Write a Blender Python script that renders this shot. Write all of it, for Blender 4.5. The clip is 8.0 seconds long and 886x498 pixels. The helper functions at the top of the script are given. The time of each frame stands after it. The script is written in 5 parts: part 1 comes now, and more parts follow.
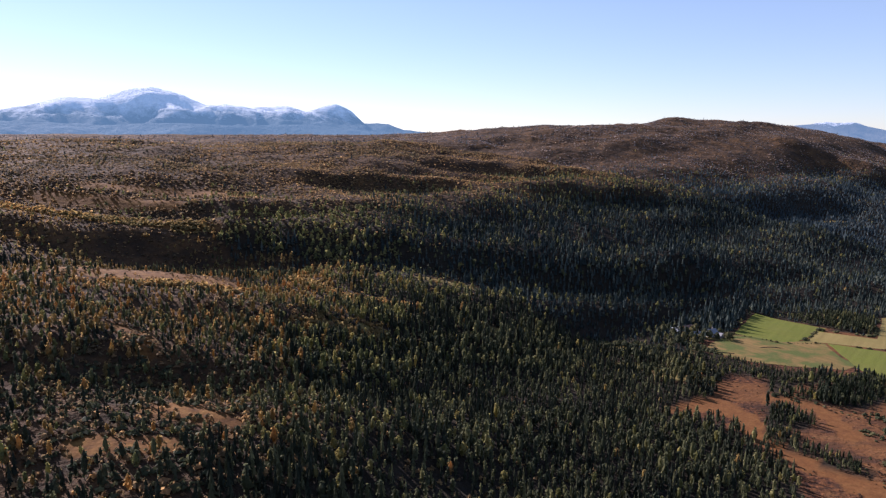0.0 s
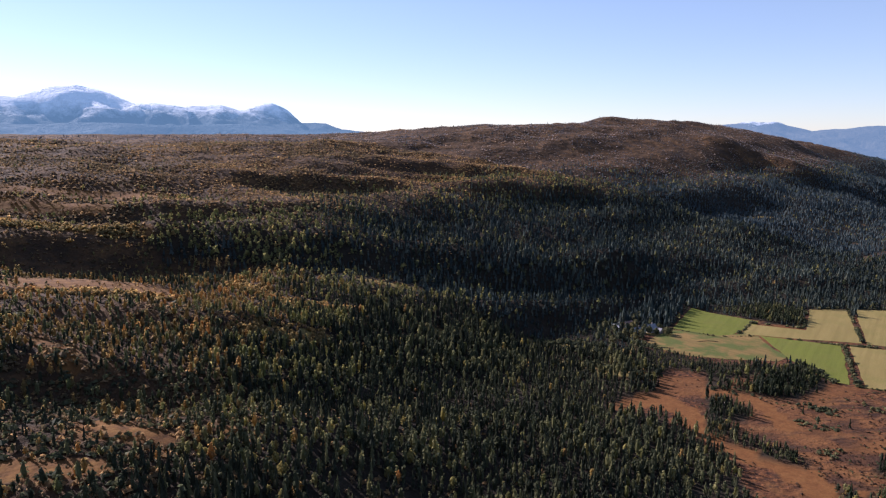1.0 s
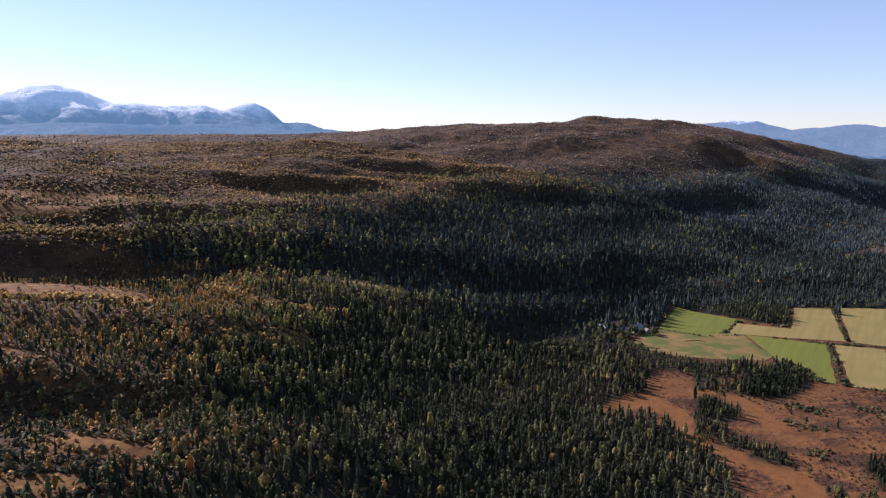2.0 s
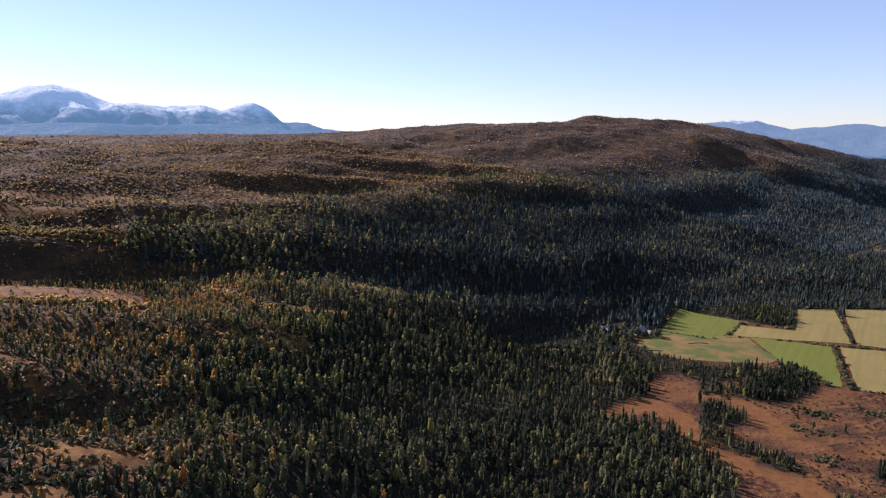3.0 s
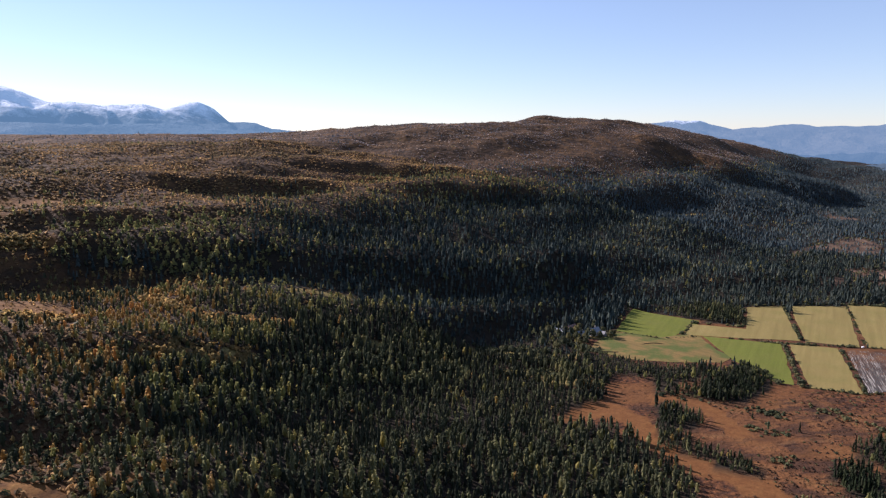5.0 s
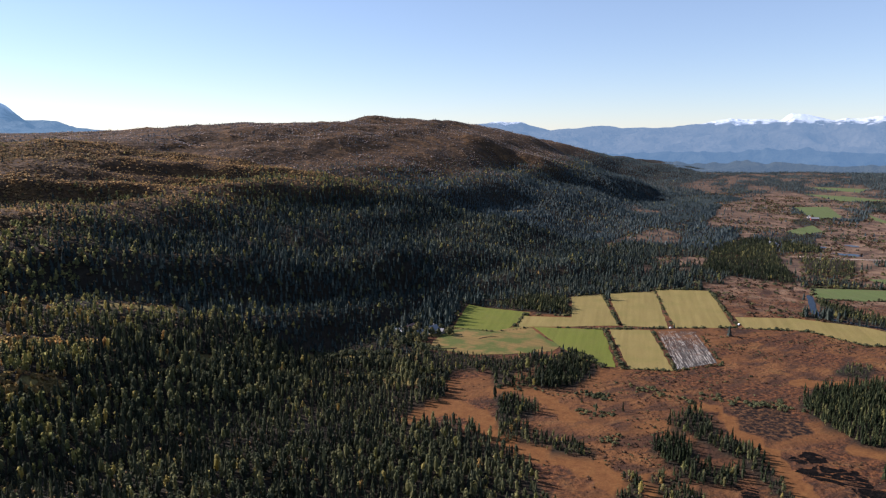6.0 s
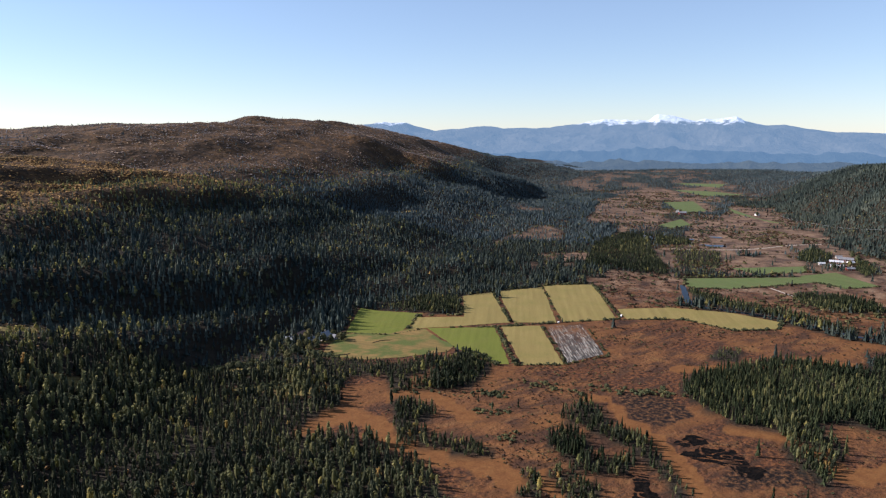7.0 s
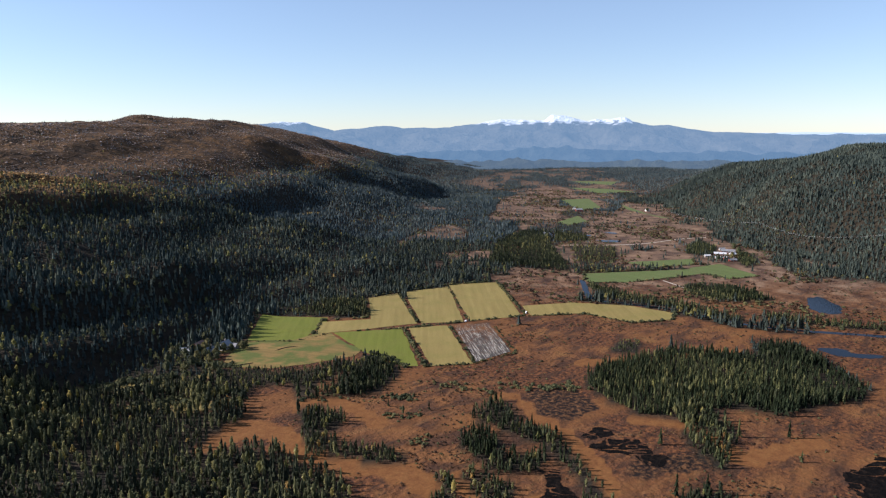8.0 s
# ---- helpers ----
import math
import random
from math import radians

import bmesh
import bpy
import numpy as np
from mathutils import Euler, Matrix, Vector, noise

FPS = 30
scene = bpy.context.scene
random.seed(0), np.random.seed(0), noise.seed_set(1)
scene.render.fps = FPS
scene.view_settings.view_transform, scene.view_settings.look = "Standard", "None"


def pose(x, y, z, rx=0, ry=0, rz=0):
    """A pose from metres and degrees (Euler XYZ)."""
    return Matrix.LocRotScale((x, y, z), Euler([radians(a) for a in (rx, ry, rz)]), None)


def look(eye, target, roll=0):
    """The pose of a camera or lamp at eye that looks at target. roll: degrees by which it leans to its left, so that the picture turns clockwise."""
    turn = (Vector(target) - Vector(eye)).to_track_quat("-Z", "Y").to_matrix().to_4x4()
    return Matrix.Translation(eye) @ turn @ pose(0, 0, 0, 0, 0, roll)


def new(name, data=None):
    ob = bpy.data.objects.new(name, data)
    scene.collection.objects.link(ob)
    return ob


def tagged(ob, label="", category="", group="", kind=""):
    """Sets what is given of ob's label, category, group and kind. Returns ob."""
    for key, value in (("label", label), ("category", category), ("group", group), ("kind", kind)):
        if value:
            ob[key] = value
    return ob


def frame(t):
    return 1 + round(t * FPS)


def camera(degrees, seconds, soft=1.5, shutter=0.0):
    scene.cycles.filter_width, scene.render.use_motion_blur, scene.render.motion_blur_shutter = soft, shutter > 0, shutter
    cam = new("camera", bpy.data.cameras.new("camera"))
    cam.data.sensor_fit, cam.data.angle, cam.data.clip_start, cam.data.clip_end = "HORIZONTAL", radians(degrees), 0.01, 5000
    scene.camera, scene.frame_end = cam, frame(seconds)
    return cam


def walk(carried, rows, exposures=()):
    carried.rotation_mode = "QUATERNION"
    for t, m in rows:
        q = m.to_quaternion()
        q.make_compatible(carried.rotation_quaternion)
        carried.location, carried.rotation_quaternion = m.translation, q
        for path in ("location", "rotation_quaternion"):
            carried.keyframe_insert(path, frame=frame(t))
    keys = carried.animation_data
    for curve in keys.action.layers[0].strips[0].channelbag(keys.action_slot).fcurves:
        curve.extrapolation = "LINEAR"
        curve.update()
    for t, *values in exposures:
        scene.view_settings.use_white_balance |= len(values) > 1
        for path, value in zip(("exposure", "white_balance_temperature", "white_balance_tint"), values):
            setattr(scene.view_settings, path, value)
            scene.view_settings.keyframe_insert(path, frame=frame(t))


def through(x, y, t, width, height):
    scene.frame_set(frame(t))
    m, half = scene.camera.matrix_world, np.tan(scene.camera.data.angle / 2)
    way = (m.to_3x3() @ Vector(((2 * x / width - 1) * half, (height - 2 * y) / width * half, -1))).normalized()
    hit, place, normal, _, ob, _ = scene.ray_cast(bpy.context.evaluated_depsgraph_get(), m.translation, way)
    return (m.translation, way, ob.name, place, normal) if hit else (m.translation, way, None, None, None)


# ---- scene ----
cam = camera(66.0, 8.0, 1.22)
# seconds, place in metres, then tilt, lean and heading in degrees
PATH = [
    (0, 0.00, -0.00, 140.00, 80.44, 0.19, -0.00),
    (0.5, -0.55, 3.11, 139.92, 80.43, 0.14, -2.95),
    (1, -1.01, 6.20, 139.88, 80.41, 0.11, -5.04),
    (1.5, -1.26, 9.26, 139.86, 80.39, 0.04, -6.37),
    (3, -1.04, 18.40, 139.95, 80.35, -0.05, -6.48),
    (3.5, -0.77, 21.45, 139.98, 80.35, -0.09, -6.51),
    (4, -0.36, 24.51, 139.97, 80.36, -0.12, -6.53),
    (4.2, -0.16, 25.74, 139.94, 80.36, -0.12, -6.54),
    (5.3, 1.20, 32.49, 139.57, 80.35, 0.02, -14.18),
    (5.5, 1.45, 33.75, 139.52, 80.36, 0.08, -17.21),
    (6, 2.06, 36.98, 139.42, 80.37, 0.11, -24.51),
    (6.5, 2.75, 40.19, 139.37, 80.41, -0.00, -29.40),
    (7, 3.54, 43.30, 139.35, 80.42, -0.08, -33.99),
    (7.5, 4.45, 46.26, 139.30, 80.41, -0.10, -38.22),
    (8, 5.46, 49.08, 139.22, 80.39, -0.10, -42.27),
]
walk(cam, [(t, pose(x, y, z, rx, 0, rz) @ pose(0, 0, 0, 0, 0, roll)) for t, x, y, z, rx, roll, rz in PATH],
     [(0.0, 1.09, 5640, 27), (4.2, 1.09, 5680, 26), (6.0, 1.10, 5740, 19), (8.0, 1.12, 5720, 15)])

# ---- sky and sun ----
SUN_AZ, SUN_EL = -46.0, 29.0          # degrees clockwise from +y, and above the horizon
world = bpy.data.worlds.new("sky")
scene.world = world
world.use_nodes = True
wn, wl = world.node_tree.nodes, world.node_tree.links
wn.clear()
sky = wn.new("ShaderNodeTexSky")
sky.sky_type, sky.sun_disc = "NISHITA", False
sky.sun_elevation, sky.sun_rotation = radians(SUN_EL), radians(SUN_AZ)
sky.altitude, sky.air_density, sky.dust_density, sky.ozone_density = 300, 0.9, 0.08, 1.3
back = wn.new("ShaderNodeBackground")
back.inputs["Strength"].default_value = 0.064
wout = wn.new("ShaderNodeOutputWorld")
haze = wn.new("ShaderNodeMix")          # thin high haze evens out the clear sky
haze.data_type = "RGBA"
haze.inputs[0].default_value, haze.inputs[7].default_value = 0.24, (4.7, 5.3, 5.9, 1.0)
wl.new(sky.outputs[0], haze.inputs[6])
wl.new(haze.outputs[2], back.inputs["Color"])
wl.new(back.outputs[0], wout.inputs["Surface"])
sun_data = bpy.data.lights.new("sun", "SUN")
sun_data.energy, sun_data.angle, sun_data.color = 5.0, radians(0.53), (1.0, 0.87, 0.72)
sun = new("sun", sun_data)
az, el = radians(SUN_AZ), radians(SUN_EL)
sun.matrix_basis = look((0, 0, 900), (-math.sin(az) * math.cos(el), -math.cos(az) * math.cos(el), 900 - math.sin(el)))

# ---- materials ----


def material(name):
    m = bpy.data.materials.new(name)
    m.use_nodes = True
    n = m.node_tree.nodes
    return m, n, m.node_tree.links, n["Principled BSDF"], n["Material Output"]


def noise_node(n, links, scale, detail=4.0, coords=None, rough=0.55):
    t = n.new("ShaderNodeTexNoise")
    t.inputs["Scale"].default_value, t.inputs["Detail"].default_value, t.inputs["Roughness"].default_value = scale, detail, rough
    if coords is None:
        coords = n.new("ShaderNodeNewGeometry").outputs["Position"]
    links.new(coords, t.inputs["Vector"])
    return t.outputs["Fac"]


def ramp(n, links, fac, *stops):
    r = n.new("ShaderNodeValToRGB")
    while len(r.color_ramp.elements) < len(stops):
        r.color_ramp.elements.new(0.5)
    for e, (p, c) in zip(r.color_ramp.elements, stops):
        e.position, e.color = p, (*c, 1.0)
    links.new(fac, r.inputs["Fac"])
    return r.outputs["Color"]


def mixed(n, links, fac, a, b, mode="MIX"):
    m = n.new("ShaderNodeMix")
    m.data_type, m.blend_type = "RGBA", mode
    for sock, v in ((m.inputs[0], fac), (m.inputs[6], a), (m.inputs[7], b)):
        if isinstance(v, (int, float)):
            sock.default_value = v
        elif isinstance(v, tuple):
            sock.default_value = (*v, 1.0)
        else:
            links.new(v, sock)
    return m.outputs[2]


def bumped(n, links, bsdf, height, strength, distance):
    b = n.new("ShaderNodeBump")
    b.inputs["Strength"].default_value, b.inputs["Distance"].default_value = strength, distance
    links.new(height, b.inputs["Height"])
    links.new(b.outputs[0], bsdf.inputs["Normal"])


def math_node(n, links, op, a, b=None, clamp=False):
    m = n.new("ShaderNodeMath")
    m.operation, m.use_clamp = op, clamp
    for sock, v in zip(m.inputs, (a, b)):
        if v is None:
            continue
        if isinstance(v, (int, float)):
            sock.default_value = v
        else:
            links.new(v, sock)
    return m.outputs[0]


def attribute(n, name):
    a = n.new("ShaderNodeAttribute")
    a.attribute_name = name
    return a.outputs["Fac"]


def leaf_material(name, stops, through=0.3, rough=0.7, vary=0.75):
    """Foliage: hue by tree, darker and lighter sprays, some light let through."""
    m, n, l, b, out = material(name)
    info = n.new("ShaderNodeObjectInfo").outputs["Random"]
    alone = math_node(n, l, "SUBTRACT", 1.0, attribute(n, "stand"))
    tone = math_node(n, l, "ADD", attribute(n, "tone"), math_node(n, l, "MULTIPLY", info, alone))
    c = ramp(n, l, tone, *stops)
    isl = n.new("ShaderNodeNewGeometry").outputs["Random Per Island"]
    k = math_node(n, l, "ADD", math_node(n, l, "MULTIPLY", isl, vary), 1.0 - vary / 2)
    fine = noise_node(n, l, 1.6, 3.0)
    k = math_node(n, l, "MULTIPLY", k, math_node(n, l, "ADD", math_node(n, l, "MULTIPLY", fine, 0.9), 0.55))
    v = n.new("ShaderNodeVectorMath")
    v.operation = "SCALE"
    l.new(c, v.inputs[0])
    l.new(k, v.inputs["Scale"])
    l.new(v.outputs[0], b.inputs["Base Color"])
    b.inputs["Roughness"].default_value = rough
    b.inputs["Specular IOR Level"].default_value = 0.08
    tr = n.new("ShaderNodeBsdfTranslucent")
    l.new(v.outputs[0], tr.inputs["Color"])
    mx = n.new("ShaderNodeMixShader")
    mx.inputs[0].default_value = through
    l.new(b.outputs[0], mx.inputs[1])
    l.new(tr.outputs[0], mx.inputs[2])
    l.new(mx.outputs[0], out.inputs["Surface"])
    return m


M_SPRUCE = leaf_material("spruce_needles", ((0.0, (0.025, 0.031, 0.022)), (0.45, (0.046, 0.053, 0.034)), (0.8, (0.098, 0.103, 0.055)), (1.0, (0.185, 0.182, 0.086))), 0.42, vary=0.5)
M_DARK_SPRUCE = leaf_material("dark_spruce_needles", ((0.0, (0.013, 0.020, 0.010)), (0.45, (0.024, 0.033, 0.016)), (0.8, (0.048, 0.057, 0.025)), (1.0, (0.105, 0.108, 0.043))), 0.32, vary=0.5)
# far slope and riverside spruce: shade and haze put into the needle colour
M_SLOPE_SPRUCE = leaf_material("shade_haze_slope_needles", ((0.0, (0.038, 0.052, 0.047)), (0.5, (0.056, 0.073, 0.062)), (1.0, (0.088, 0.102, 0.078))), 0.42, vary=0.35)
# middle-distance spruce, paler and bluer: aerial haze mixed into the needle colour
M_MID_HAZE_SPRUCE = leaf_material("mid_hazed_spruce_needles", ((0.0, (0.036, 0.052, 0.052)), (0.45, (0.072, 0.096, 0.088)), (0.8, (0.120, 0.142, 0.114)), (1.0, (0.185, 0.190, 0.130))), 0.48)
M_PINE = leaf_material("pine_needles", ((0.0, (0.038, 0.047, 0.031)), (0.5, (0.080, 0.088, 0.047)), (0.86, (0.158, 0.160, 0.073)), (1.0, (0.245, 0.228, 0.098))), 0.55, vary=0.55)
M_BIRCH = leaf_material("birch_leaves", ((0.0, (0.150, 0.158, 0.060)), (0.5, (0.235, 0.220, 0.080)), (0.85, (0.320, 0.268, 0.090)), (1.0, (0.335, 0.225, 0.080))), 0.58, vary=0.5)
M_SCRUB = leaf_material("autumn_scrub", ((0.0, (0.135, 0.108, 0.060)), (0.35, (0.225, 0.155, 0.080)), (0.75, (0.330, 0.210, 0.094)), (1.0, (0.380, 0.250, 0.104))), 0.62)
M_HEATHER = leaf_material("dark_bog_heather", ((0.0, (0.040, 0.026, 0.020)), (0.5, (0.075, 0.046, 0.028)), (1.0, (0.130, 0.078, 0.040))), 0.4)
# bare birch scrub of the far hill, greyed and blued to paint in haze
M_HAZED_TWIGS = leaf_material("hazed_leafless_birch_twigs", ((0.0, (0.108, 0.112, 0.128)), (0.35, (0.200, 0.180, 0.182)), (0.7, (0.305, 0.240, 0.200)), (1.0, (0.380, 0.290, 0.210))), 0.62)
# farthest spruce: haze painted as blue, low-contrast needle tones
M_FAR_HAZE_SPRUCE = leaf_material("far_hazed_spruce_needles", ((0.0, (0.064, 0.090, 0.100)), (0.5, (0.090, 0.120, 0.126)), (1.0, (0.124, 0.150, 0.140))), 0.5, vary=0.35)
M_GOLD = leaf_material("golden_birch_leaves", ((0.0, (0.200, 0.155, 0.064)), (0.5, (0.315, 0.215, 0.078)), (1.0, (0.360, 0.200, 0.068))), 0.62, vary=0.5)
M_SHRUB = leaf_material("shrub_leaves", ((0.0, (0.048, 0.056, 0.030)), (0.5, (0.080, 0.084, 0.040)), (1.0, (0.14, 0.125, 0.052))), 0.36)


def bark_material(name, dark, light):
    m, n, l, b, out = material(name)
    f = noise_node(n, l, 3.0, 5.0)
    l.new(ramp(n, l, f, (0.35, dark), (0.65, light)), b.inputs["Base Color"])
    b.inputs["Roughness"].default_value = 0.9
    bumped(n, l, b, noise_node(n, l, 14.0), 0.5, 0.03)
    return m


M_BARK = bark_material("spruce_bark", (0.05, 0.035, 0.025), (0.13, 0.09, 0.06))
M_WHITE_BARK = bark_material("birch_bark", (0.10, 0.09, 0.08), (0.55, 0.52, 0.46))

# ground: heath, bog and forest floor by the plan's masks
M_GROUND, n, l, b, out = material("bog_and_heath_ground")
big, mid, small, grain = (noise_node(n, l, s, d) for s, d in ((0.012, 5.0), (0.05, 6.0), (0.22, 6.0), (1.1, 5.0)))
bog = ramp(n, l, mid, (0.30, (0.030, 0.0165, 0.0115)), (0.40, (0.056, 0.0275, 0.0155)), (0.48, (0.094, 0.042, 0.0185)), (0.58, (0.128, 0.058, 0.0225)), (0.70, (0.128, 0.065, 0.024)))
hummocks = noise_node(n, l, 0.42, 5.0, rough=0.6)
rough_bog = ramp(n, l, hummocks, (0.38, (0.020, 0.0112, 0.0080)), (0.47, (0.062, 0.0270, 0.0145)), (0.60, (0.122, 0.0510, 0.0200)))
bog = mixed(n, l, ramp(n, l, big, (0.47, (0, 0, 0)), (0.54, (0.95, 0.95, 0.95))), bog, rough_bog)
bog = mixed(n, l, math_node(n, l, "MULTIPLY", ramp(n, l, small, (0.60, (0, 0, 0)), (0.65, (1, 1, 1))), 0.7), bog, (0.0217, 0.0135, 0.0099))
turned = n.new("ShaderNodeMapping")
turned.inputs["Rotation"].default_value, turned.inputs["Scale"].default_value = (0, 0, radians(-38)), (0.30, 1.0, 1.0)
l.new(n.new("ShaderNodeNewGeometry").outputs["Position"], turned.inputs["Vector"])
strings = noise_node(n, l, 0.15, 5.0, turned.outputs[0], rough=0.6)
bog = mixed(n, l, ramp(n, l, strings, (0.40, (0.75, 0.75, 0.75)), (0.47, (0, 0, 0))), bog, (0.040, 0.022, 0.014))
bog = mixed(n, l, ramp(n, l, strings, (0.56, (0, 0, 0)), (0.68, (0.55, 0.55, 0.55))), bog, (0.150, 0.078, 0.032))
heath = ramp(n, l, mid, (0.30, (0.034, 0.020, 0.012)), (0.5, (0.086, 0.047, 0.021)), (0.7, (0.150, 0.080, 0.031)))
heath = mixed(n, l, ramp(n, l, small, (0.45, (0, 0, 0)), (0.7, (1, 1, 1))), heath, (0.024, 0.018, 0.012))
c = mixed(n, l, attribute(n, "heath"), bog, heath)
edge = math_node(n, l, "MULTIPLY", math_node(n, l, "SUBTRACT", mid, 0.5), 1.6)
swale = math_node(n, l, "ADD", attribute(n, "swale"), math_node(n, l, "MULTIPLY", edge, 0.6))
swale = ramp(n, l, swale, (0.35, (0, 0, 0)), (0.6, (1, 1, 1)))
flats = noise_node(n, l, 0.021, 4.0, turned.outputs[0])
flats = math_node(n, l, "MULTIPLY", ramp(n, l, flats, (0.53, (0, 0, 0)), (0.59, (0.6, 0.6, 0.6))), math_node(n, l, "SUBTRACT", 1.0, attribute(n, "heath")))
swale = math_node(n, l, "MAXIMUM", swale, flats)
lawn = ramp(n, l, small, (0.3, (0.104, 0.044, 0.0155)), (0.5, (0.130, 0.057, 0.0195)), (0.7, (0.150, 0.071, 0.024)))
lawn = mixed(n, l, attribute(n, "heath"), lawn, ramp(n, l, small, (0.3, (0.070, 0.032, 0.011)), (0.5, (0.130, 0.062, 0.018)), (0.7, (0.180, 0.095, 0.026))))
c = mixed(n, l, swale, c, lawn)
meadow = math_node(n, l, "ADD", attribute(n, "meadow"), math_node(n, l, "MULTIPLY", edge, 0.5))
meadow = ramp(n, l, meadow, (0.4, (0, 0, 0)), (0.6, (1, 1, 1)))
c = mixed(n, l, meadow, c, ramp(n, l, small, (0.3, (0.12, 0.10, 0.034)), (0.7, (0.21, 0.155, 0.052))))
# far bog pales to tan with distance: haze put into the ground colour
bog_haze = math_node(n, l, "ADD", attribute(n, "bog_haze"), math_node(n, l, "MULTIPLY", edge, 0.8))
c = mixed(n, l, ramp(n, l, bog_haze, (0.35, (0, 0, 0)), (0.9, (0.85, 0.85, 0.85))), c, ramp(n, l, mid, (0.36, (0.050, 0.038, 0.032)), (0.48, (0.110, 0.072, 0.050)), (0.62, (0.175, 0.120, 0.080))))
peat = math_node(n, l, "ADD", attribute(n, "peat"), math_node(n, l, "MULTIPLY", edge, 0.9))
peat = ramp(n, l, peat, (0.4, (0, 0, 0)), (0.6, (1, 1, 1)))
c = mixed(n, l, peat, c, ramp(n, l, hummocks, (0.44, (0.010, 0.007, 0.006)), (0.52, (0.044, 0.023, 0.013)), (0.62, (0.100, 0.050, 0.022))))
# forest floor under trees: dark litter with canopy shade put into the colour
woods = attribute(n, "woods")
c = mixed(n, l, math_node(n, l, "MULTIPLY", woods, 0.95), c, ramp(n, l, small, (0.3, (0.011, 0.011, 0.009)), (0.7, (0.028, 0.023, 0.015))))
c = mixed(n, l, 0.42, c, ramp(n, l, grain, (0.25, (0.45, 0.45, 0.45)), (0.75, (1.5, 1.47, 1.44))), "MULTIPLY")
l.new(c, b.inputs["Base Color"])
b.inputs["Roughness"].default_value = 0.95
b.inputs["Specular IOR Level"].default_value = 0.1
lumps = math_node(n, l, "ADD", small, math_node(n, l, "MULTIPLY", hummocks, 0.7))
bumped(n, l, b, math_node(n, l, "ADD", lumps, math_node(n, l, "MULTIPLY", mid, math_node(n, l, "MULTIPLY", attribute(n, "heath"), 7.0))), 0.9, 1.4)
quiet = math_node(n, l, "SUBTRACT", 0.9, math_node(n, l, "MULTIPLY", swale, 0.65))
l.new(quiet, b.inputs["Normal"].links[0].from_node.inputs["Strength"])


def grass_material(name, low, high, turn, worn=(0.26, 0.20, 0.075), patchy=0.6):
    """Meadow: mown bands along the field's length, worn spots, short blades."""
    m, n, l, b, out = material(name)
    mp = n.new("ShaderNodeMapping")
    mp.inputs["Rotation"].default_value = (0, 0, radians(turn))
    l.new(n.new("ShaderNodeNewGeometry").outputs["Position"], mp.inputs["Vector"])
    st = n.new("ShaderNodeMapping")
    st.inputs["Scale"].default_value = (0.30, 0.012, 1.0)
    l.new(mp.outputs[0], st.inputs["Vector"])
    bands = noise_node(n, l, 1.0, 3.0, st.outputs[0])
    patch, blades = noise_node(n, l, 0.06, 5.0), noise_node(n, l, 1.5, 5.0)
    c = ramp(n, l, bands, (0.3, low), (0.7, high))
    c = mixed(n, l, math_node(n, l, "MULTIPLY", ramp(n, l, patch, (0.45, (0, 0, 0)), (1.05 - 0.5 * patchy, (1, 1, 1))), patchy), c, worn)
    c = mixed(n, l, 0.5, c, ramp(n, l, blades, (0.25, (0.55, 0.55, 0.5)), (0.75, (1.35, 1.35, 1.3))), "MULTIPLY")
    l.new(c, b.inputs["Base Color"])
    b.inputs["Roughness"].default_value = 0.9
    b.inputs["Specular IOR Level"].default_value = 0.15
    bumped(n, l, b, blades, 0.6, 0.25)
    return m


M_HAY = grass_material("mown_yellow_grass", (0.158, 0.122, 0.040), (0.204, 0.160, 0.054), 40, (0.138, 0.124, 0.034))
M_GREEN = grass_material("green_grass", (0.084, 0.098, 0.013), (0.114, 0.127, 0.019), 40, (0.118, 0.112, 0.026))
M_STRAW = grass_material("straw_grass", (0.112, 0.084, 0.027), (0.185, 0.120, 0.042), -30, (0.066, 0.082, 0.019), 0.95)
M_FAR_GREEN = grass_material("lush_green_grass", (0.066, 0.090, 0.028), (0.090, 0.116, 0.037), 0, (0.096, 0.098, 0.040))

M_PLOUGH, n, l, b, out = material("ploughed_soil")
mp = n.new("ShaderNodeMapping")
mp.inputs["Rotation"].default_value = (0, 0, radians(33))
l.new(n.new("ShaderNodeNewGeometry").outputs["Position"], mp.inputs["Vector"])
st = n.new("ShaderNodeMapping")
st.inputs["Scale"].default_value = (1.5, 0.05, 1.0)
l.new(mp.outputs[0], st.inputs["Vector"])
f = noise_node(n, l, 1.0, 3.0, st.outputs[0], rough=0.6)
l.new(ramp(n, l, f, (0.42, (0.022, 0.019, 0.017)), (0.51, (0.046, 0.041, 0.036)), (0.59, (0.23, 0.215, 0.190))), b.inputs["Base Color"])
b.inputs["Roughness"].default_value = 0.95
bumped(n, l, b, noise_node(n, l, 2.0), 0.8, 0.3)

M_WATER, n, l, b, out = material("bog_water")
b.inputs["Base Color"].default_value = (0.004, 0.007, 0.013, 1)
b.inputs["Roughness"].default_value, b.inputs["IOR"].default_value = 0.06, 1.33
b.inputs["Specular IOR Level"].default_value = 0.075
bumped(n, l, b, noise_node(n, l, 0.9, 3.0), 0.35, 0.12)

M_PEAT, n, l, b, out = material("wet_black_peat")
f = noise_node(n, l, 0.35, 7.0, rough=0.7)
l.new(ramp(n, l, f, (0.46, (0.004, 0.0035, 0.0035)), (0.58, (0.009, 0.007, 0.006)), (0.72, (0.034, 0.021, 0.014))), b.inputs["Base Color"])
l.new(ramp(n, l, f, (0.26, (0.3, 0.3, 0.3)), (0.36, (0.9, 0.9, 0.9))), b.inputs["Roughness"])
b.inputs["Specular IOR Level"].default_value = 0.025
